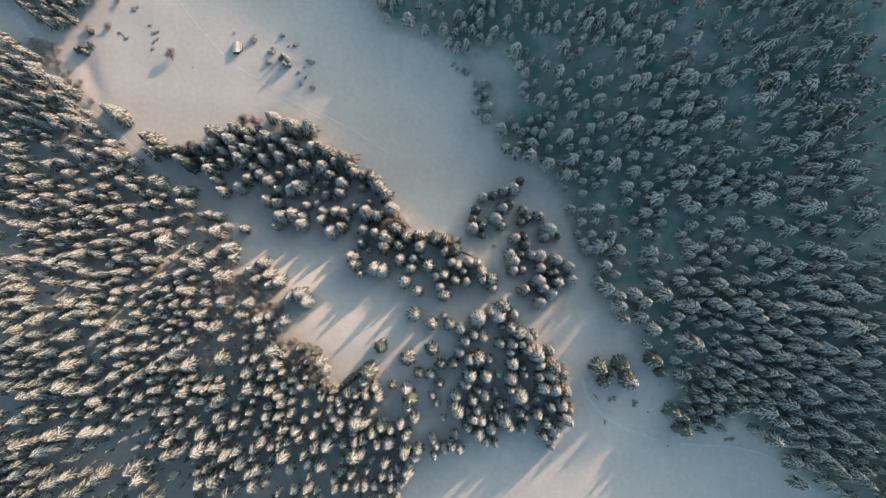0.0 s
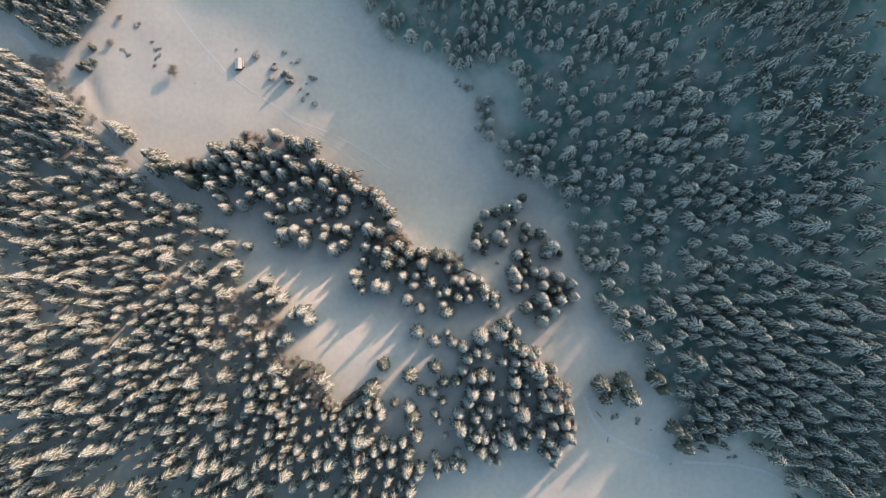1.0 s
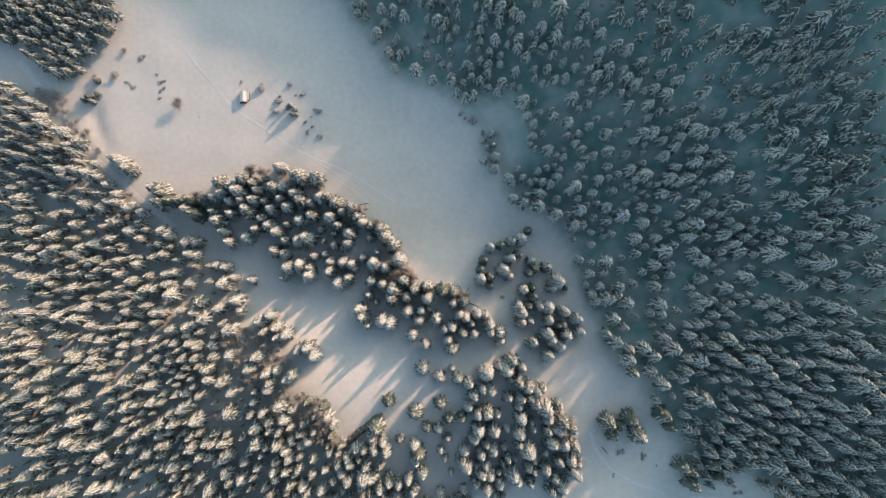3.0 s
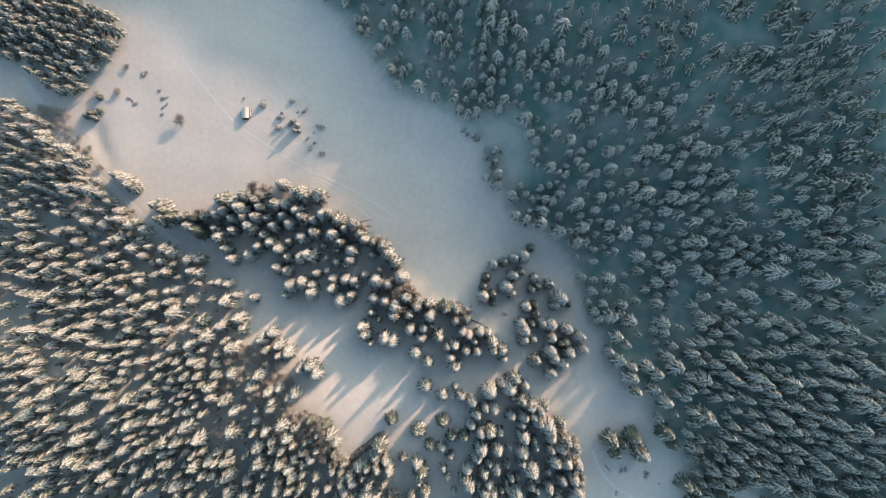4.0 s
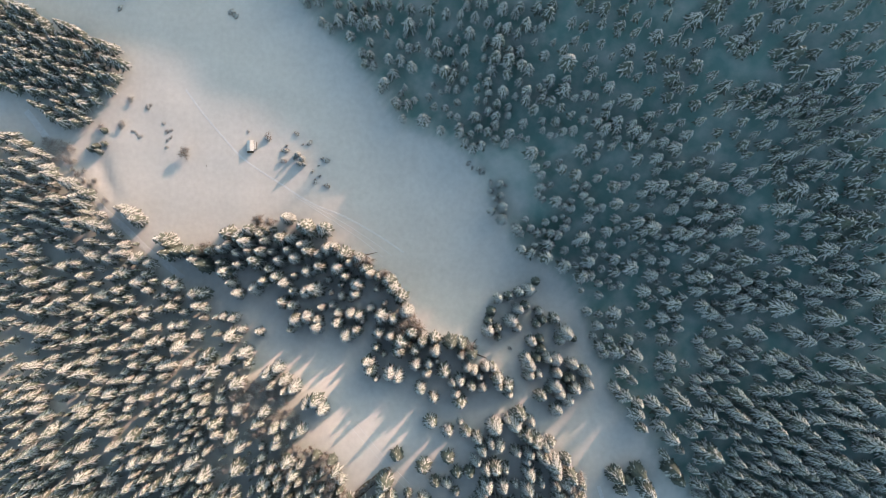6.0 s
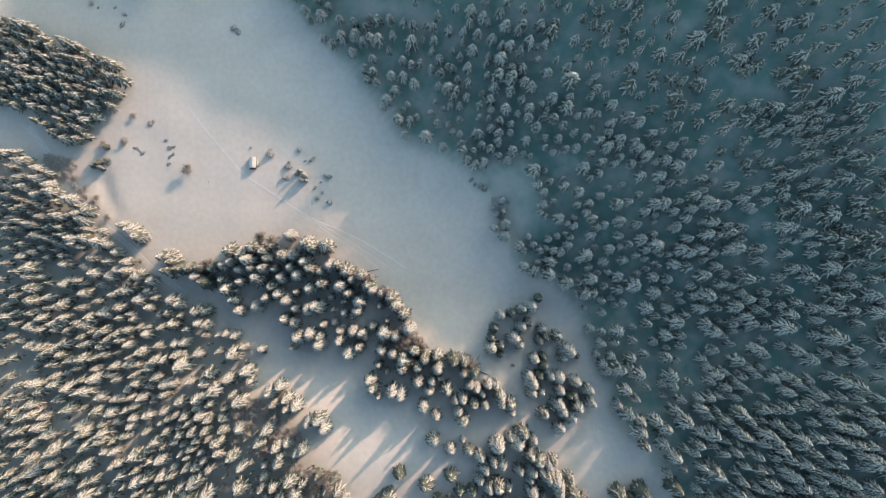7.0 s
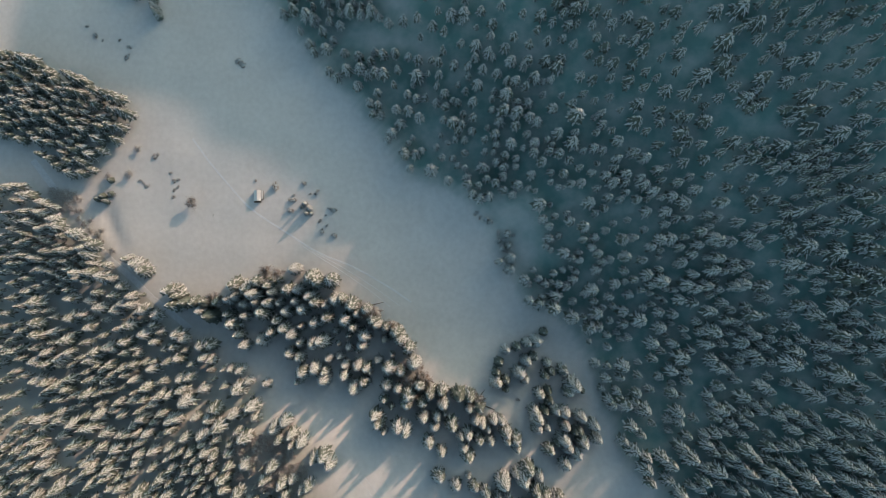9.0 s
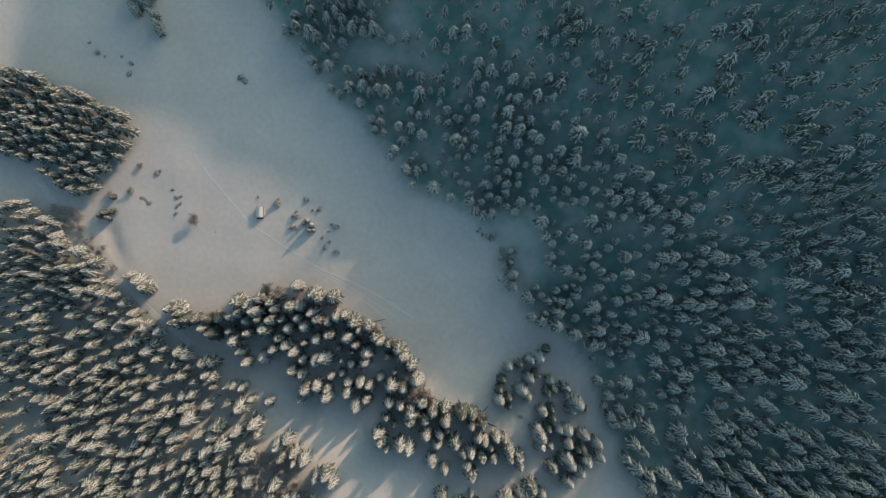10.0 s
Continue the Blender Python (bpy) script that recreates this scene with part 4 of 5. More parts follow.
CORNER_B = [
    (-140, 125, 9), (-158, 121, 8), (-183, 127, 7), (-181, 124, 6), (-169, 123, 9), (-166, 119, 6), (-159, 115, 9), (-153, 114, 10), (-174, 114, 8), (-169, 112, 9), (-161, 106, 10),
    (-156, 106, 9), (-152, 107, 7),
]
SLOPE_TREES = SLOPE_A + SLOPE_B + SLOPE_C + SLOPE_D + SLOPE_E + SLOPE_F + SLOPE_G + SLOPE_H + SLOPE_I + SLOPE_J + SLOPE_K + SLOPE_L + SLOPE_M + SLOPE_N + SLOPE_O + SLOPE_P + SLOPE_Q + SLOPE_R + SLOPE_S + SLOPE_T + SLOPE_U + SLOPE_V + SLOPE_W
KNOLL_TREES = KNOLL_A + KNOLL_B + KNOLL_C + KNOLL_D + KNOLL_E + KNOLL_F + KNOLL_G + KNOLL_H + KNOLL_I + KNOLL_J
CORNER_TREES = CORNER_A + CORNER_B

FOREST_TREES = KNOLL_TREES + SLOPE_TREES + CORNER_TREES
TAKEN += [(x, y) for x, y, _ in FOREST_TREES]
forest("west_forest", [(x, y, 1.1 * r) for x, y, r in KNOLL_TREES if not inside(x, y, SUNNY_GAPS[1]) and (x, y) not in BROWN_PLACES], 1, "dense snow-covered spruce forest on the knoll")
forest("north_west_forest", CORNER_TREES, 2, "dense dark spruce forest with little snow at the meadow corner", sets=CORNER_SET, tall=0.85)
SLOPE_SEEN = [(x, y, 1.06 * r) for x, y, r in SLOPE_TREES if not any(inside(x, y, o) for o in CLEARINGS)]
forest("east_forest", [p for p in SLOPE_SEEN if p[1] > 2 and 0.8 * p[0] + p[1] < 175], 3, "shaded snow-covered spruce forest on the slope", sets=SLOPE_SET, tall=0.82)
forest("east_forest", [p for p in SLOPE_SEEN if p[1] > 2 and 0.8 * p[0] + p[1] >= 175], 5, "dark green spruce forest with little snow on the upper slope", sets=CORNER_SET, tall=0.7)
forest("east_forest", [p for p in SLOPE_SEEN if p[1] <= 2], 4, "shaded tall spruce forest at the foot of the slope", sets=SLOPE_SET, tall=0.92)
GROVE_OUTLINES = (
    [(-121, 57), (-94, 59), (-66, 66), (-50, 59), (-33, 48), (-17, 33), (-13, 19), (4, 14), (20, 5), (27, -6), (4, -7), (-9, -1), (-25, 2), (-37, 18), (-56, 22), (-68, 30), (-85, 36), (-97, 45), (-108, 47)],
    [(9, -24), (29, -17), (44, -28), (53, -44), (54, -57), (45, -67), (20, -66), (6, -70), (3, -50)],
    [(36, 10), (51, 17), (57, -2), (44, -12)],
)
gap_fill = [(x, y, 6.0 + 2.0 * noise.noise((x * 0.7, y * 0.7, 6.0))) for k, o in enumerate(GROVE_OUTLINES) for x, y in scatter(o, 6.6, 41 + k, TAKEN)]
forest("grove_undergrowth", gap_fill, 8, "low young spruces between the tall trees of the groves", "undergrowth")
between = [(x, y, 8.4 + 3.0 * noise.noise((x * 0.7, y * 0.7, 4.0))) for x, y in scatter(WEST, 4.5, 31, TAKEN, thin=0.4) if not any(inside(x, y, o) for o in SUNNY_GAPS)]
TAKEN += [(x, y) for x, y, _ in between]
forest("west_forest", between, 7, "smaller snow-covered spruces filling the forest on the knoll", sets=MID_SET)
slope_foot = [(x, y, 9.2 + 2.5 * noise.noise((x * 0.7, y * 0.7, 7.0))) for x, y in scatter(SLOPE_FOOT, 4.5, 53, TAKEN)]
TAKEN += [(x, y) for x, y, _ in slope_foot]
forest("east_forest", slope_foot, 24, "dense spruces filling the forest at the foot of the slope", "forest", MID_SET, 0.95)
slope_fill = [(x, y, 7.6 + 3.0 * noise.noise((x * 0.7, y * 0.7, 5.0))) for x, y in scatter(EAST, 5.4, 51, TAKEN, thin=0.35) if not any(inside(x, y, o) for o in CLEARINGS)]
forest("east_forest", slope_fill, 22, "smaller snow-dusted spruces filling the forest on the slope", "forest", MID_SET, 0.85)
corner_fill = [(x, y, 9.0 + 2.0 * noise.noise((x * 0.7, y * 0.7, 3.0))) for x, y in scatter(NORTH_WEST, 4.6, 61, TAKEN)]
forest("north_west_forest", corner_fill, 62, "smaller dark spruces filling the forest at the meadow corner", sets=CORNER_SET, tall=0.8)
for name, outline, seed in (("west_undergrowth", WEST, 21), ("north_west_undergrowth", NORTH_WEST, 23)):
    low_ones = [(x, y, 4.2 + 2.5 * noise.noise((x, y, 9.0))) for x, y in scatter(outline, 5.2, seed, TAKEN, thin=0.1)]
    forest(name, low_ones, seed, "low young spruces growing under the tall forest", "undergrowth", LOW_SET)

# unseen squat spruces added along the ridge crest to break its shadow into streaks
crest_rnd = random.Random(77)
CREST_SET = [spruce_shapes(crest_rnd, 6, 7.5, 3.0, 0.12) for _ in range(3)]
crest_places, along = [], -62.0
while along < 240:
    along += crest_rnd.choice((3.5, 4.5, 6.0, 9.0, 13.0))
    across = 420 + crest_rnd.uniform(-5, 5)
    crest_places.append((0.62 * across + 0.785 * along, 0.785 * across - 0.62 * along, crest_rnd.uniform(7, 11)))
forest("ridge_shade_trees", crest_places, 12, "unseen spruces added on the distant ridge to streak its shade", "ridge trees", CREST_SET)


# ---------------------------------------------------------------- bare trees and bushes
def snow_lumps(rnd, radius, rise, count):
    """Small uneven pads of snow caught in the twigs."""
    s = Shape()
    for k in range(count):
        az, q = k * 2.4 + rnd.uniform(-0.4, 0.4), radius * (0.15 + 0.75 * ((k + rnd.random()) / count) ** 0.6)
        size, z = radius * rnd.uniform(0.1, 0.23), rise * (1.05 - 0.6 * (q / radius) ** 2) * rnd.uniform(0.8, 1.1)
        x, y, first = q * math.cos(az), q * math.sin(az), len(s.v)
        s.cone([(size, -0.05), (size * 0.7, size * 0.4), (0, size * 0.55)], 6, 0, rnd, 0.35)
        stretch = rnd.uniform(0.7, 1.5)
        s.v[first:] = [(x + a * stretch, y + b, z + c) for a, b, c in s.v[first:]]
    return s


def twig_ring(rnd, radius, rise, count):
    """Thin stems that lean out from the root and fork once."""
    s = Shape()
    for k in range(count):
        az = rnd.uniform(0, 6.283)
        r = radius * math.sqrt(rnd.uniform(0.05, 1.3)) * (1 + 0.25 * math.sin(2 * az) + 0.15 * math.sin(3 * az + 1))
        z = rise * (1.1 - 0.6 * min(1.0, (r / radius) ** 2)) * rnd.uniform(0.6, 1.15)
        bend = az + rnd.uniform(-0.5, 0.5)
        a, b = Vector((0.2 * r * math.cos(az), 0.2 * r * math.sin(az), -0.1)), Vector((r * math.cos(bend), r * math.sin(bend), z))
        s.twig(a, b, rnd.uniform(0.02, 0.045), 0)
        for _ in range(2):
            c = a.lerp(b, rnd.uniform(0.4, 0.8))
            s.twig(c, c + Vector((rnd.gauss(0, 0.22), rnd.gauss(0, 0.22), rnd.uniform(0.05, 0.3))) * radius, 0.025, 0)
    return s


def bush(x, y, radius, rise, group, label="leafless bush with snow caught in its dark twigs"):
    r = random.Random(int(x * 37 + y * 91))
    ob = new("bush")
    ob.matrix_world = pose(x, y, float(height(x, y)), 0, 0, r.uniform(0, 360)) @ Matrix.Diagonal((r.uniform(1.0, 1.35), r.uniform(0.75, 1.0), 1, 1))
    t = twig_ring(r, radius, rise, int(120 + 110 * radius))
    part("branchwork", mesh_from("branchwork", t.v, t.f, [TWIG_BROWN]), ob)
    d = snow_lumps(r, radius * 0.86, rise * 1.1, int(12 + 17 * radius))
    tagged(part("snow_cap", mesh_from("snow_cap", d.v, d.f, [BOUGH_SNOW], smooth=True), ob), "white snow caught in the twigs", kind="stuff")
    return tagged(ob, label, "bush", group)


CABIN_BUSHES = [(-76.3, 100.8, 1.7), (-63.9, 102.3, 1.2), (-58.3, 98.4, 1.3), (-68.7, 95.0, 1.4), (-69.7, 90.5, 1.4), (-68.3, 97.2, 0.7), (-51.2, 90.8, 1.4), (-56.0, 81.5, 1.0), (-50.7, 79.8, 1.3), (-52.9, 91.6, 0.7), (-61.4, 97.7, 0.5), (-84.8, 103.5, 0.6), (-54.5, 88.5, 0.5), (-57, 86, 0.8), (-54, 84, 0.6)]
for x, y, radius in CABIN_BUSHES:
    bush(x, y, radius, radius * 0.95, "bushes beside the cabin")
for x, y, radius in ((-128.0, 113.6, 1.3), (-126.6, 114.6, 0.9), (-134.1, 103.3, 1.0), (-132.6, 102.2, 0.6), (-131.2, 100.9, 1.2), (-121.1, 106.6, 0.8), (-119.6, 103.2, 1.1), (-117.9, 103.8, 1.0), (-119.4, 99.4, 0.9), (-118.0, 100.6, 0.9), (-119.8, 96.3, 0.9), (-102.8, 88.5, 0.4)):
    bush(x, y, radius * 0.85, radius * 0.4, "small bushes on the sunny meadow")
for x, y, radius in ((66.5, -39.9, 1.3), (72.8, -51.8, 0.9), (74.6, -51.3, 0.9), (82.9, -52.7, 1.1), (82.6, -54.2, 0.8), (88.1, -56.8, 0.4), (70.9, -60.2, 0.4), (70.7, -61.3, 0.4), (96.0, -70.4, 0.4), (119.0, -67.6, 0.8), (121.3, -67.3, 0.9), (27.1, 10.7, 1.0)):
    bush(x, y, radius, radius * 0.7, "small bushes on the shaded snow")
for x, y, radius in ((10.2, 89.2, 1.1), (11.7, 87.3, 0.9), (15.3, 84.9, 0.6), (19.4, 80.7, 1.2), (21.3, 77.9, 1.0), (22.8, 72.5, 1.3), (25.9, 79.6, 0.8)):
    bush(x, y, radius, radius * 0.8, "small bushes in the forest bay")
for x, y, tall, wide in ((23.2, 80.1, 0.55, 0.75), (21.2, 74.2, 0.4, 0.6), (19.4, 77.2, 0.35, 0.55), (14.4, 86.4, 0.35, 0.5), (16.0, 85.2, 0.3, 0.5), (23.4, 75.2, 0.45, 0.65)):
    plant(x, y, tall, wide, "young spruces in the forest bay", "small shaded spruce at the edge of the meadow")
plant(24.4, 69.9, 0.8, 1.0, "spruces along the eastern forest edge", "shaded snow-dusted spruce at the forest edge")
for x, y, radius in ((-154.1, 166.1, 1.3), (-157.6, 170.1, 0.8), (-151.0, 164.2, 0.6), (-140.5, 156.9, 1.2), (-139.6, 161.3, 0.9), (-92.7, 155.4, 1.3), (-91.3, 154.2, 0.9), (-90.3, 153.4, 1.0), (-143.7, 164.2, 0.7)):
    bush(x, y, radius, radius * 0.7, "small bushes on the upper meadow")
for x, y, radius in ((-63.4, 93.3, 5), (-61.4, 91.3, 6), (-62.6, 89.2, 5), (-64.8, 92.0, 4), (-60.6, 89.0, 4)):
    plant(x, y, 0.36 * radius / 6, radius / 10, "young spruces beside the cabin", "young snow-covered spruce on the open meadow")
for x, y, radius in ((-149.2, 96.4, 6), (-145.6, 97.6, 5), (-151.6, 95.1, 5), (-148.0, 94.4, 6), (-145.9, 103.3, 5)):
    plant(x, y, 0.42 * radius / 6, radius / 9, "young spruces on the sunny meadow", "young dark spruce casting a long shadow", meshes=DARK_MESHES)
BARE_PLACES = [ (-138.5, 105.9, 0.9), (-147.4, 105.1, 0.7), (-134.8, 116.8, 0.7), (-167.1, 97.5, 1.0), (-163.5, 96.8, 1.0), (-159.9, 95.1, 0.9), (-158.7, 90.3, 0.6), (-154.5, 86.0, 0.6), (-150.2, 81.8, 0.6), (-145.3, 73.4, 0.8)]
plant(-111.4, 93.8, 0.62, 1.15, "bare trees at the meadow edge", "round leafless grey-brown tree alone on the sunny meadow", bare=True, meshes=BROWN_MESHES)
for x, y, size in BARE_PLACES:
    plant(x, y, size * 0.42, size * 1.05, "bare trees at the meadow edge", "leafless frosted tree with fine grey-brown twigs", bare=True, meshes=BARE_MESHES)
for x, y, size in ((-168.0, 96.8, 1.3), (-164.3, 94.9, 1.4), (-161.9, 96.8, 1.1), (-166.7, 91.8, 1.2), (-162.4, 91.2, 0.9), (-170.5, 98.6, 1.0), (-159.9, 90.0, 0.7), (-159.3, 86.9, 0.6), (-156.8, 84.4, 0.7), (-154.3, 81.9, 0.8), (-151.2, 80.5, 0.9), (-150.0, 81.9, 0.6), (-156.7, 80.1, 0.6), (-149.4, 77.6, 0.5)):
    plant(x, y, 0.28 + 0.1 * size, size, "low brush along the forest road", "low leafless frosted shrub beside the snowy road", bare=True, meshes=BARE_MESHES)
for x, y, size in ((-13.5, 22.0, 1.3), (-17.5, 19.5, 1.2), (-37.5, 48.5, 1.1), (-33.0, 45.5, 1.0), (7.5, 9.0, 1.2), (48.5, -42.0, 1.3), (46.0, -46.0, 1.2), (-104.0, 52.0, 1.2), (-101.0, 53.0, 1.1), (-98.0, 51.5, 1.1), (-117.5, 57.0, 1.1), (-47.0, -33.5, 1.3), (-44.0, -36.5, 1.2), (-38.0, 46.2, 1.2), (-32.3, 47.2, 1.2), (-25.4, 41.5, 1.2), (-17.2, 18.6, 1.4), (-11.5, 19.1, 1.3), (-18.5, 14.3, 1.3), (10.3, 12.0, 1.2), (-78.7, 64.4, 1.1), (-73.5, 63.3, 1.2), (51.7, -38.9, 1.3), (54.5, -53.4, 1.2)):
    plant(x, y, size * 1.35, size * 1.1, "bare trees among the spruces", "leafless brown tree between snowy spruces", bare=True, meshes=BROWN_MESHES)
for x, y in scatter(SUNNY_GAPS[0], 4.6, 71, TAKEN):
    plant(x, y, 1.1, 1.1, "frosted trees in the sunny gap", "leafless frosted tree with pale twigs in the sunny gap", bare=True, meshes=BARE_MESHES)
for x, y in BROWN_PLACES:
    plant(x, y, 1.3, 1.15, "brown trees beside the sunny field", "tall leafless brown tree with frosted twig ends", bare=True, meshes=BROWN_MESHES)
    plant(x + 2.5, y - 2.0, 0.75, 0.85, "dark spruces beside the sunny field", "dark green spruce with little snow on its boughs", meshes=DARK_MESHES)
for k in range(9):
    plant(-39.0 + 2.0 * k, -48.5 + 1.55 * k, 0.45, 0.75, "brown hedge at the field", "low leafless brown hedge tree", bare=True, meshes=BROWN_MESHES)


# ---------------------------------------------------------------- trails, cabin, dead wood
def trail(name, stations, width, berm, label):
    """A trodden track: two low banks of snow with a flat bed between."""
    pts = []
    for (ax, ay), (bx, by) in zip(stations, stations[1:]):
        n = max(2, int(math.hypot(bx - ax, by - ay) / 1.0))
        pts += [(ax + (bx - ax) * k / n, ay + (by - ay) * k / n) for k in range(n)]
    pts.append(stations[-1])
    for _ in range(6):
        pts = [pts[0]] + [((a[0] + 2 * b[0] + c[0]) / 4, (a[1] + 2 * b[1] + c[1]) / 4) for a, b, c in zip(pts, pts[1:], pts[2:])] + [pts[-1]]
    profile = ((-0.5, -0.1), (-0.42, berm), (-0.28, 0.05), (0.28, 0.05), (0.42, berm), (0.5, -0.1))
    r = random.Random(len(pts))
    v, f = [], []
    for k, (x, y) in enumerate(pts):
        a, b = pts[max(0, k - 1)], pts[min(len(pts) - 1, k + 1)]
        d = Vector((b[0] - a[0], b[1] - a[1])).normalized()
        for u, z in profile:
            px, py = x - d.y * u * width, y + d.x * u * width
            v.append((px, py, float(height(px, py)) + (z * r.uniform(0.6, 1.3) if z > 0.06 else z)))
    m = len(profile)
    for k in range(len(pts) - 1):
        f += [(k * m + j, k * m + j + 1, (k + 1) * m + j + 1, (k + 1) * m + j) for j in range(m - 1)]
    return tagged(new(name, mesh_from(name, v, f, [TRACK])), label, "snow track", kind="structure")


trail("footpath", [(-111.9, 121.5), (-105.8, 113.0), (-100.7, 106.7), (-97.1, 102.6), (-93.4, 98.2), (-88.5, 92.8), (-83.6, 88.9), (-76.3, 84.2), (-69.0, 79.6), (-61.6, 74.5), (-54.3, 70.8), (-44.6, 67.2), (-34.8, 62.1), (-25.1, 56.2), (-17.8, 51.1)], 0.85, 0.06, "narrow trodden path through deep meadow snow")
trail("ski_track", [(-64.1, 75.0), (-54.3, 68.6), (-44.6, 62.3), (-34.8, 55.7), (-26.7, 49.0)], 0.32, 0.02, "faint ski track in meadow snow")
trail("ski_track", [(-60.5, 73.0), (-50.3, 67.8), (-40.6, 62.0), (-31.8, 56.2), (-22.7, 49.6)], 0.32, 0.02, "faint ski track in meadow snow")
trail("snow_track", [(61.5, -43.6), (63.8, -51.2), (70.6, -59.1), (82.0, -64.8), (91.1, -67.8)], 1.6, 0.1, "shallow curved track in shaded snow")
trail("snow_track", [(101.3, -69.8), (120.3, -70.2), (133.2, -72.8), (143.9, -78.6), (151.5, -87.0)], 1.4, 0.1, "shallow track along the forest edge")
trail("field_track", [(-38.8, -19.4), (-27.5, -31.6), (-24.1, -36.1), (-16.4, -43.8)], 0.2, 0.012, "faint ski track across the sunny field")
trail("field_track", [(-36.3, -18.4), (-25.5, -30.6), (-22.1, -34.6), (-14.4, -42.3)], 0.2, 0.012, "faint ski track across the sunny field")
trail("forest_road", [(-180, 112), (-165.8, 94.1), (-159.7, 86.8), (-153.5, 78.2), (-147.5, 70.2), (-136.3, 60.9), (-128.5, 53.0), (-112, 40)], 3.0, 0.03, "snowed-in road along the forest edge")


def bank(name, x0, y0, x1, y1, width, rise, label):
    """A long low mound of bare soil with a ragged foot."""
    n, r = 22, random.Random(9)
    d = Vector((x1 - x0, y1 - y0)).normalized()
    profile = ((-0.5, -0.2), (-0.34, 0.5), (-0.1, 1.0), (0.12, 0.92), (0.36, 0.45), (0.5, -0.2))
    v, f = [], []
    for k in range(n + 1):
        t = k / n
        full = min(1, 5 * t, 5 * (1 - t)) ** 0.6
        for u, h in profile:
            q = u * width * r.uniform(0.75, 1.2) * (0.4 + 0.6 * full)
            px, py = x0 + (x1 - x0) * t - d.y * q, y0 + (y1 - y0) * t + d.x * q
            v.append((px, py, float(height(px, py)) + (h * rise * full * r.uniform(0.8, 1.15) if h > 0 else -0.2)))
    m = len(profile)
    for k in range(n):
        f += [(k * m + j, k * m + j + 1, (k + 1) * m + j + 1, (k + 1) * m + j) for j in range(m - 1)]
    return tagged(new(name, mesh_from(name, v, f, [SOIL], smooth=True)), label, "earth bank", kind="structure")


bank("earth_bank", -40.0, -50.0, -22.5, -35.6, 3.2, 1.1, "bare brown earth bank beside the sunny field")


def box(bm, x0, x1, y0, y1, z0, z1):
    vs = [bm.verts.new((x, y, z)) for z in (z0, z1) for x, y in ((x0, y0), (x1, y0), (x1, y1), (x0, y1))]
    for q in ((3, 2, 1, 0), (4, 5, 6, 7), (0, 1, 5, 4), (1, 2, 6, 5), (2, 3, 7, 6), (3, 0, 4, 7)):
        bm.faces.new([vs[k] for k in q])


def solid(name, boxes, mat, parent, label="", edge=0.0):
    bm = bmesh.new()
    for b in boxes:
        box(bm, *b)
    if edge:
        bmesh.ops.bevel(bm, geom=bm.edges[:], offset=edge, segments=2, affect="EDGES", profile=0.6)
    me = bpy.data.meshes.new(name)
    bm.to_mesh(me)
    bm.free()
    me.materials.append(mat)
    return part(name, me, parent, label)


def gable(name, half, length, eave, ridge, thick, mat, parent, label=""):
    """Two roof slopes in one slab, ridge along y."""
    sec = [(-half, eave), (0, ridge), (half, eave), (half, eave + thick * 0.7), (half * 0.4, (eave + ridge * 1.6) / 2.6 + thick), (0, ridge + thick), (-half * 0.4, (eave + ridge * 1.6) / 2.6 + thick), (-half, eave + thick * 0.7)]
    v = [(x, y, z) for y in (-length / 2, length / 2) for x, z in sec]
    n = len(sec)
    f = [tuple(range(n)), tuple(range(2 * n - 1, n - 1, -1))] + [(k, k + n, (k + 1) % n + n, (k + 1) % n) for k in range(n)]
    return part(name, mesh_from(name, v, f, [mat]), parent, label)


cabin = new("cabin")
cabin.matrix_world = pose(-83.6, 96.9, float(height(-83.6, 96.9)) - 0.15, 0, 0, 1.5)
solid("wall", [(-1.35, -1.23, -2.1, 2.1, 0, 1.6)], PLANK, cabin)
solid("wall", [(1.23, 1.35, -2.1, 2.1, 0, 1.6)], PLANK, cabin)
solid("wall", [(-1.23, 1.23, 1.98, 2.1, 0, 1.9)], PLANK, cabin)
solid("wall", [(-1.23, -0.4, -2.1, -1.98, 0, 1.9), (0.4, 1.23, -2.1, -1.98, 0, 1.9), (-0.4, 0.4, -2.1, -1.98, 1.5, 1.9)], PLANK, cabin)
solid("door", [(-0.39, 0.39, -2.06, -2.01, 0.05, 1.49)], BARK, cabin, "dark board door")
gable("roof", 1.54, 4.7, 1.55, 2.05, 0.09, PLANK, cabin, "dark board roof")
gable("snow_cover", 1.49, 4.6, 1.63, 2.15, 0.28, ROOF_SNOW, cabin, "thick white snow on the roof")
solid("porch_post", [(-1.3, -1.2, -3.0, -2.9, 0, 1.45)], BARK, cabin)
solid("porch_post", [(1.2, 1.3, -3.0, -2.9, 0, 1.45)], BARK, cabin)
solid("porch_roof", [(-1.42, 1.42, -3.1, -2.12, 1.44, 1.52)], PLANK, cabin, "dark board porch roof", 0.01)
tagged(cabin, "small dark wooden hut under thick roof snow", "cabin")


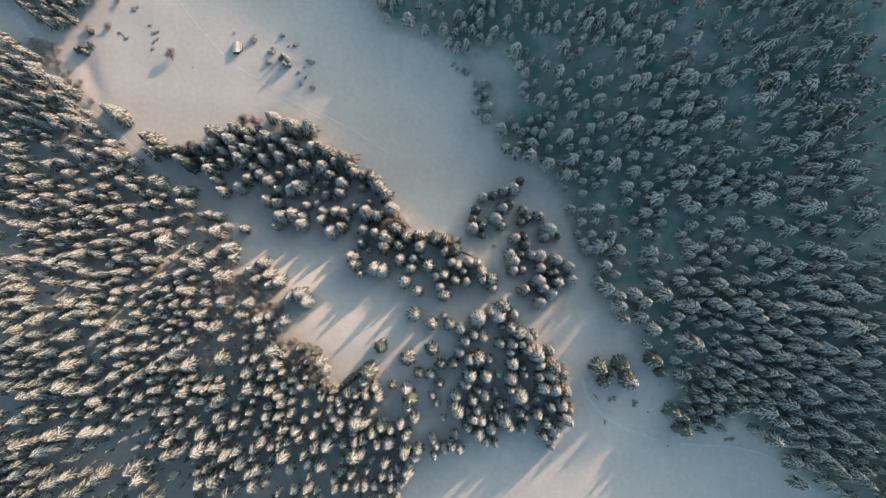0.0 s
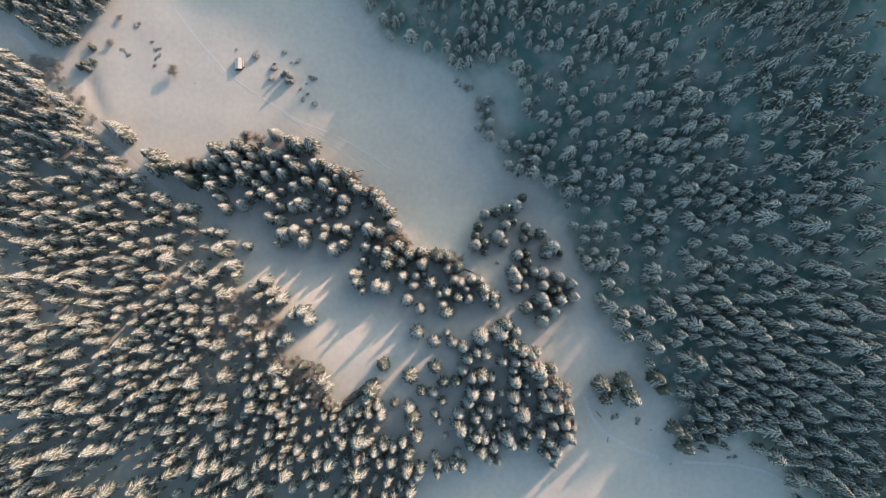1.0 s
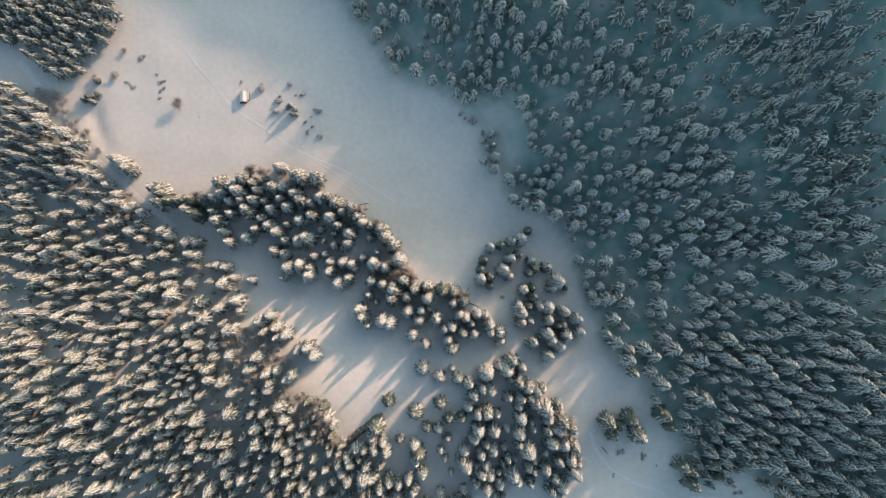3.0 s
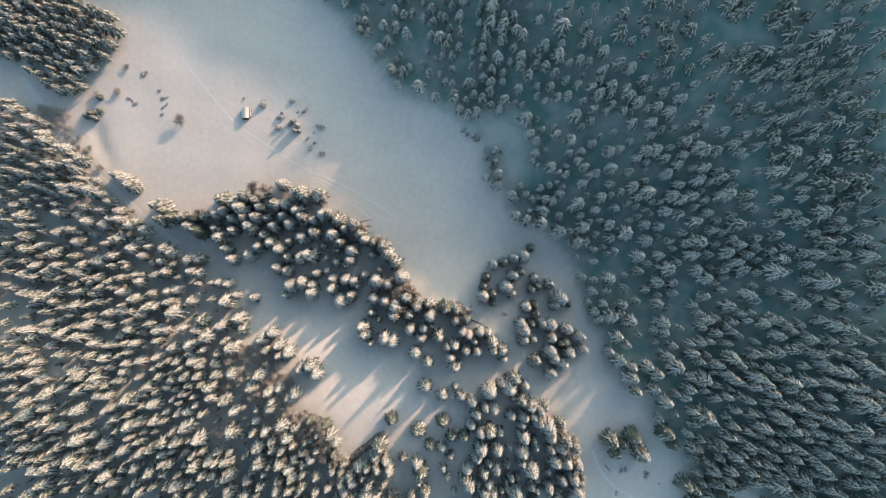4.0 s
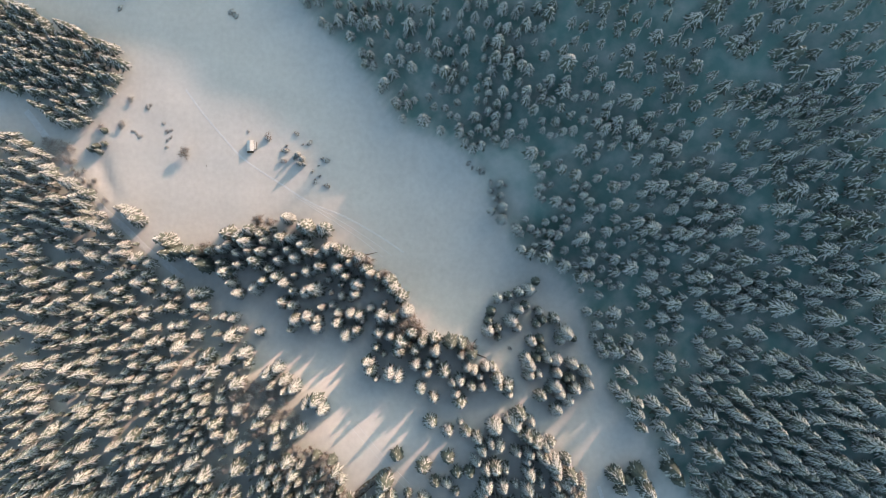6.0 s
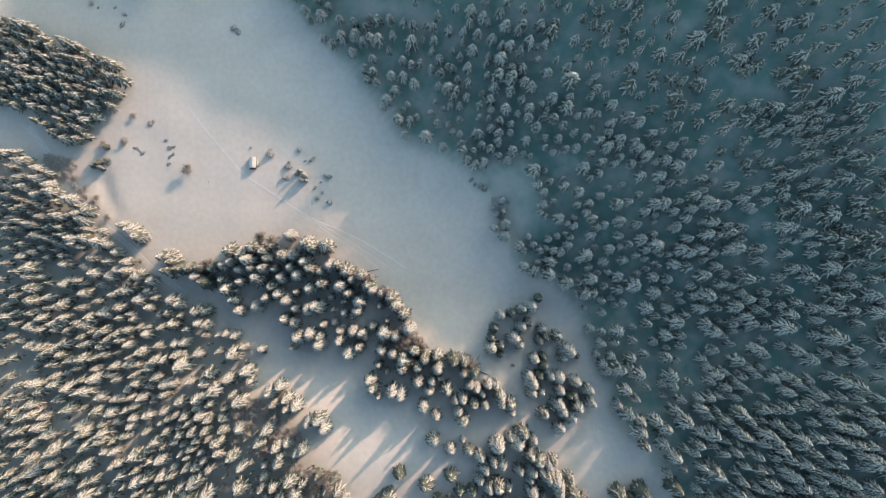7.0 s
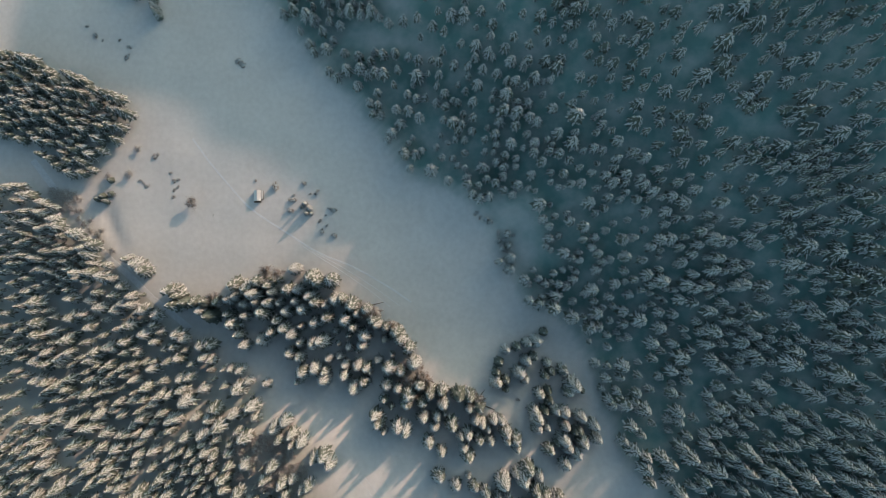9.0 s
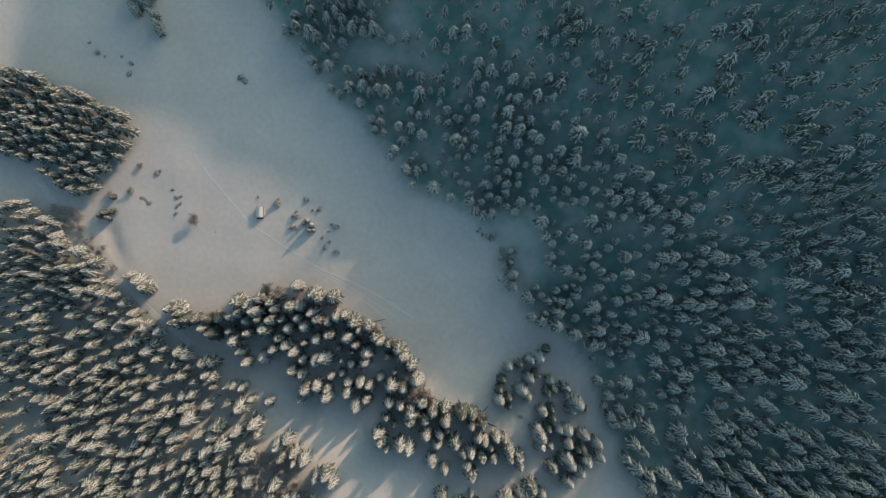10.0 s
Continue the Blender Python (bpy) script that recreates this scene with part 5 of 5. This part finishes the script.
def log(x0, y0, z0, x1, y1, z1, radius, label):
    """A dead trunk with broken side stubs, from its thick end to its thin one."""
    a, b = Vector((x0, y0, float(height(x0, y0)) + z0)), Vector((x1, y1, float(height(x1, y1)) + z1))
    s, length = Shape(), (b - a).length
    s.cone([(radius, 0), (radius * 0.8, length * 0.5), (radius * 0.35, length * 0.93), (0, length)], 8, 0, random.Random(5), 0.08)
    for k in range(7):
        z = length * (0.35 + 0.08 * k)
        s.strip([(0, z), (0.5, z + 0.2), (0.9, z + 0.4)], (0.06, 0.05), 0.03, 0.03, 2.4 * k, 0)
    s.f.append(tuple(range(7, -1, -1)))
    s.m.append(0)
    ob = new("dead_trunk", mesh_from("dead_trunk", s.v, s.f, [BARK]))
    ob.matrix_world = Matrix.Translation(a) @ (b - a).to_track_quat("Z", "Y").to_matrix().to_4x4()
    return tagged(ob, label, "dead tree")


log(9.0, 9.0, 0.1, 13.6, 15.0, 0.2, 0.28, "grey dead trunk lying across the snow")
log(11.5, 8.9, 0.1, 17.6, 6.6, 0.15, 0.25, "fallen dark branchy trunk beside the grove")
log(-35.5, 49.7, 0.1, -29.0, 51.2, 0.1, 0.2, "fallen bare branch on the sunny snow")
log(66.2, -49.4, 0.1, 68.6, -52.2, 0.1, 0.15, "short dark stick lying on the snow")


def woodpile(x, y, length, rows):
    """Split logs stacked lengthwise beside a wall, with snow on top."""
    pile, r = new("woodpile"), random.Random(3)
    pile.matrix_world = pose(x, y, float(height(x, y)), 0, 0, 1.5)
    s = Shape()
    s.cone([(0.13, 0.0), (0.13, length * 0.5), (0.12, length), (0, length)], 7, 0, r, 0.12)
    me = mesh_from("log", [(a, c - length / 2, b) for a, b, c in s.v], s.f, [BARK])
    for level in range(rows):
        for k in range(3 - level // 2):
            part("log", me, pile).matrix_basis = pose(0.24 * k + 0.12 * (level % 2), r.uniform(-0.1, 0.1), 0.12 + 0.21 * level)
    solid("snow_cover", [(-0.15, 0.72, -length / 2, length / 2, 0.21 * rows, 0.21 * rows + 0.16)], ROOF_SNOW, pile, "white snow on the stacked logs", 0.07)
    return tagged(pile, "stacked logs under snow beside the hut wall", "woodpile")


woodpile(-81.9, 97.1, 3.4, 5)
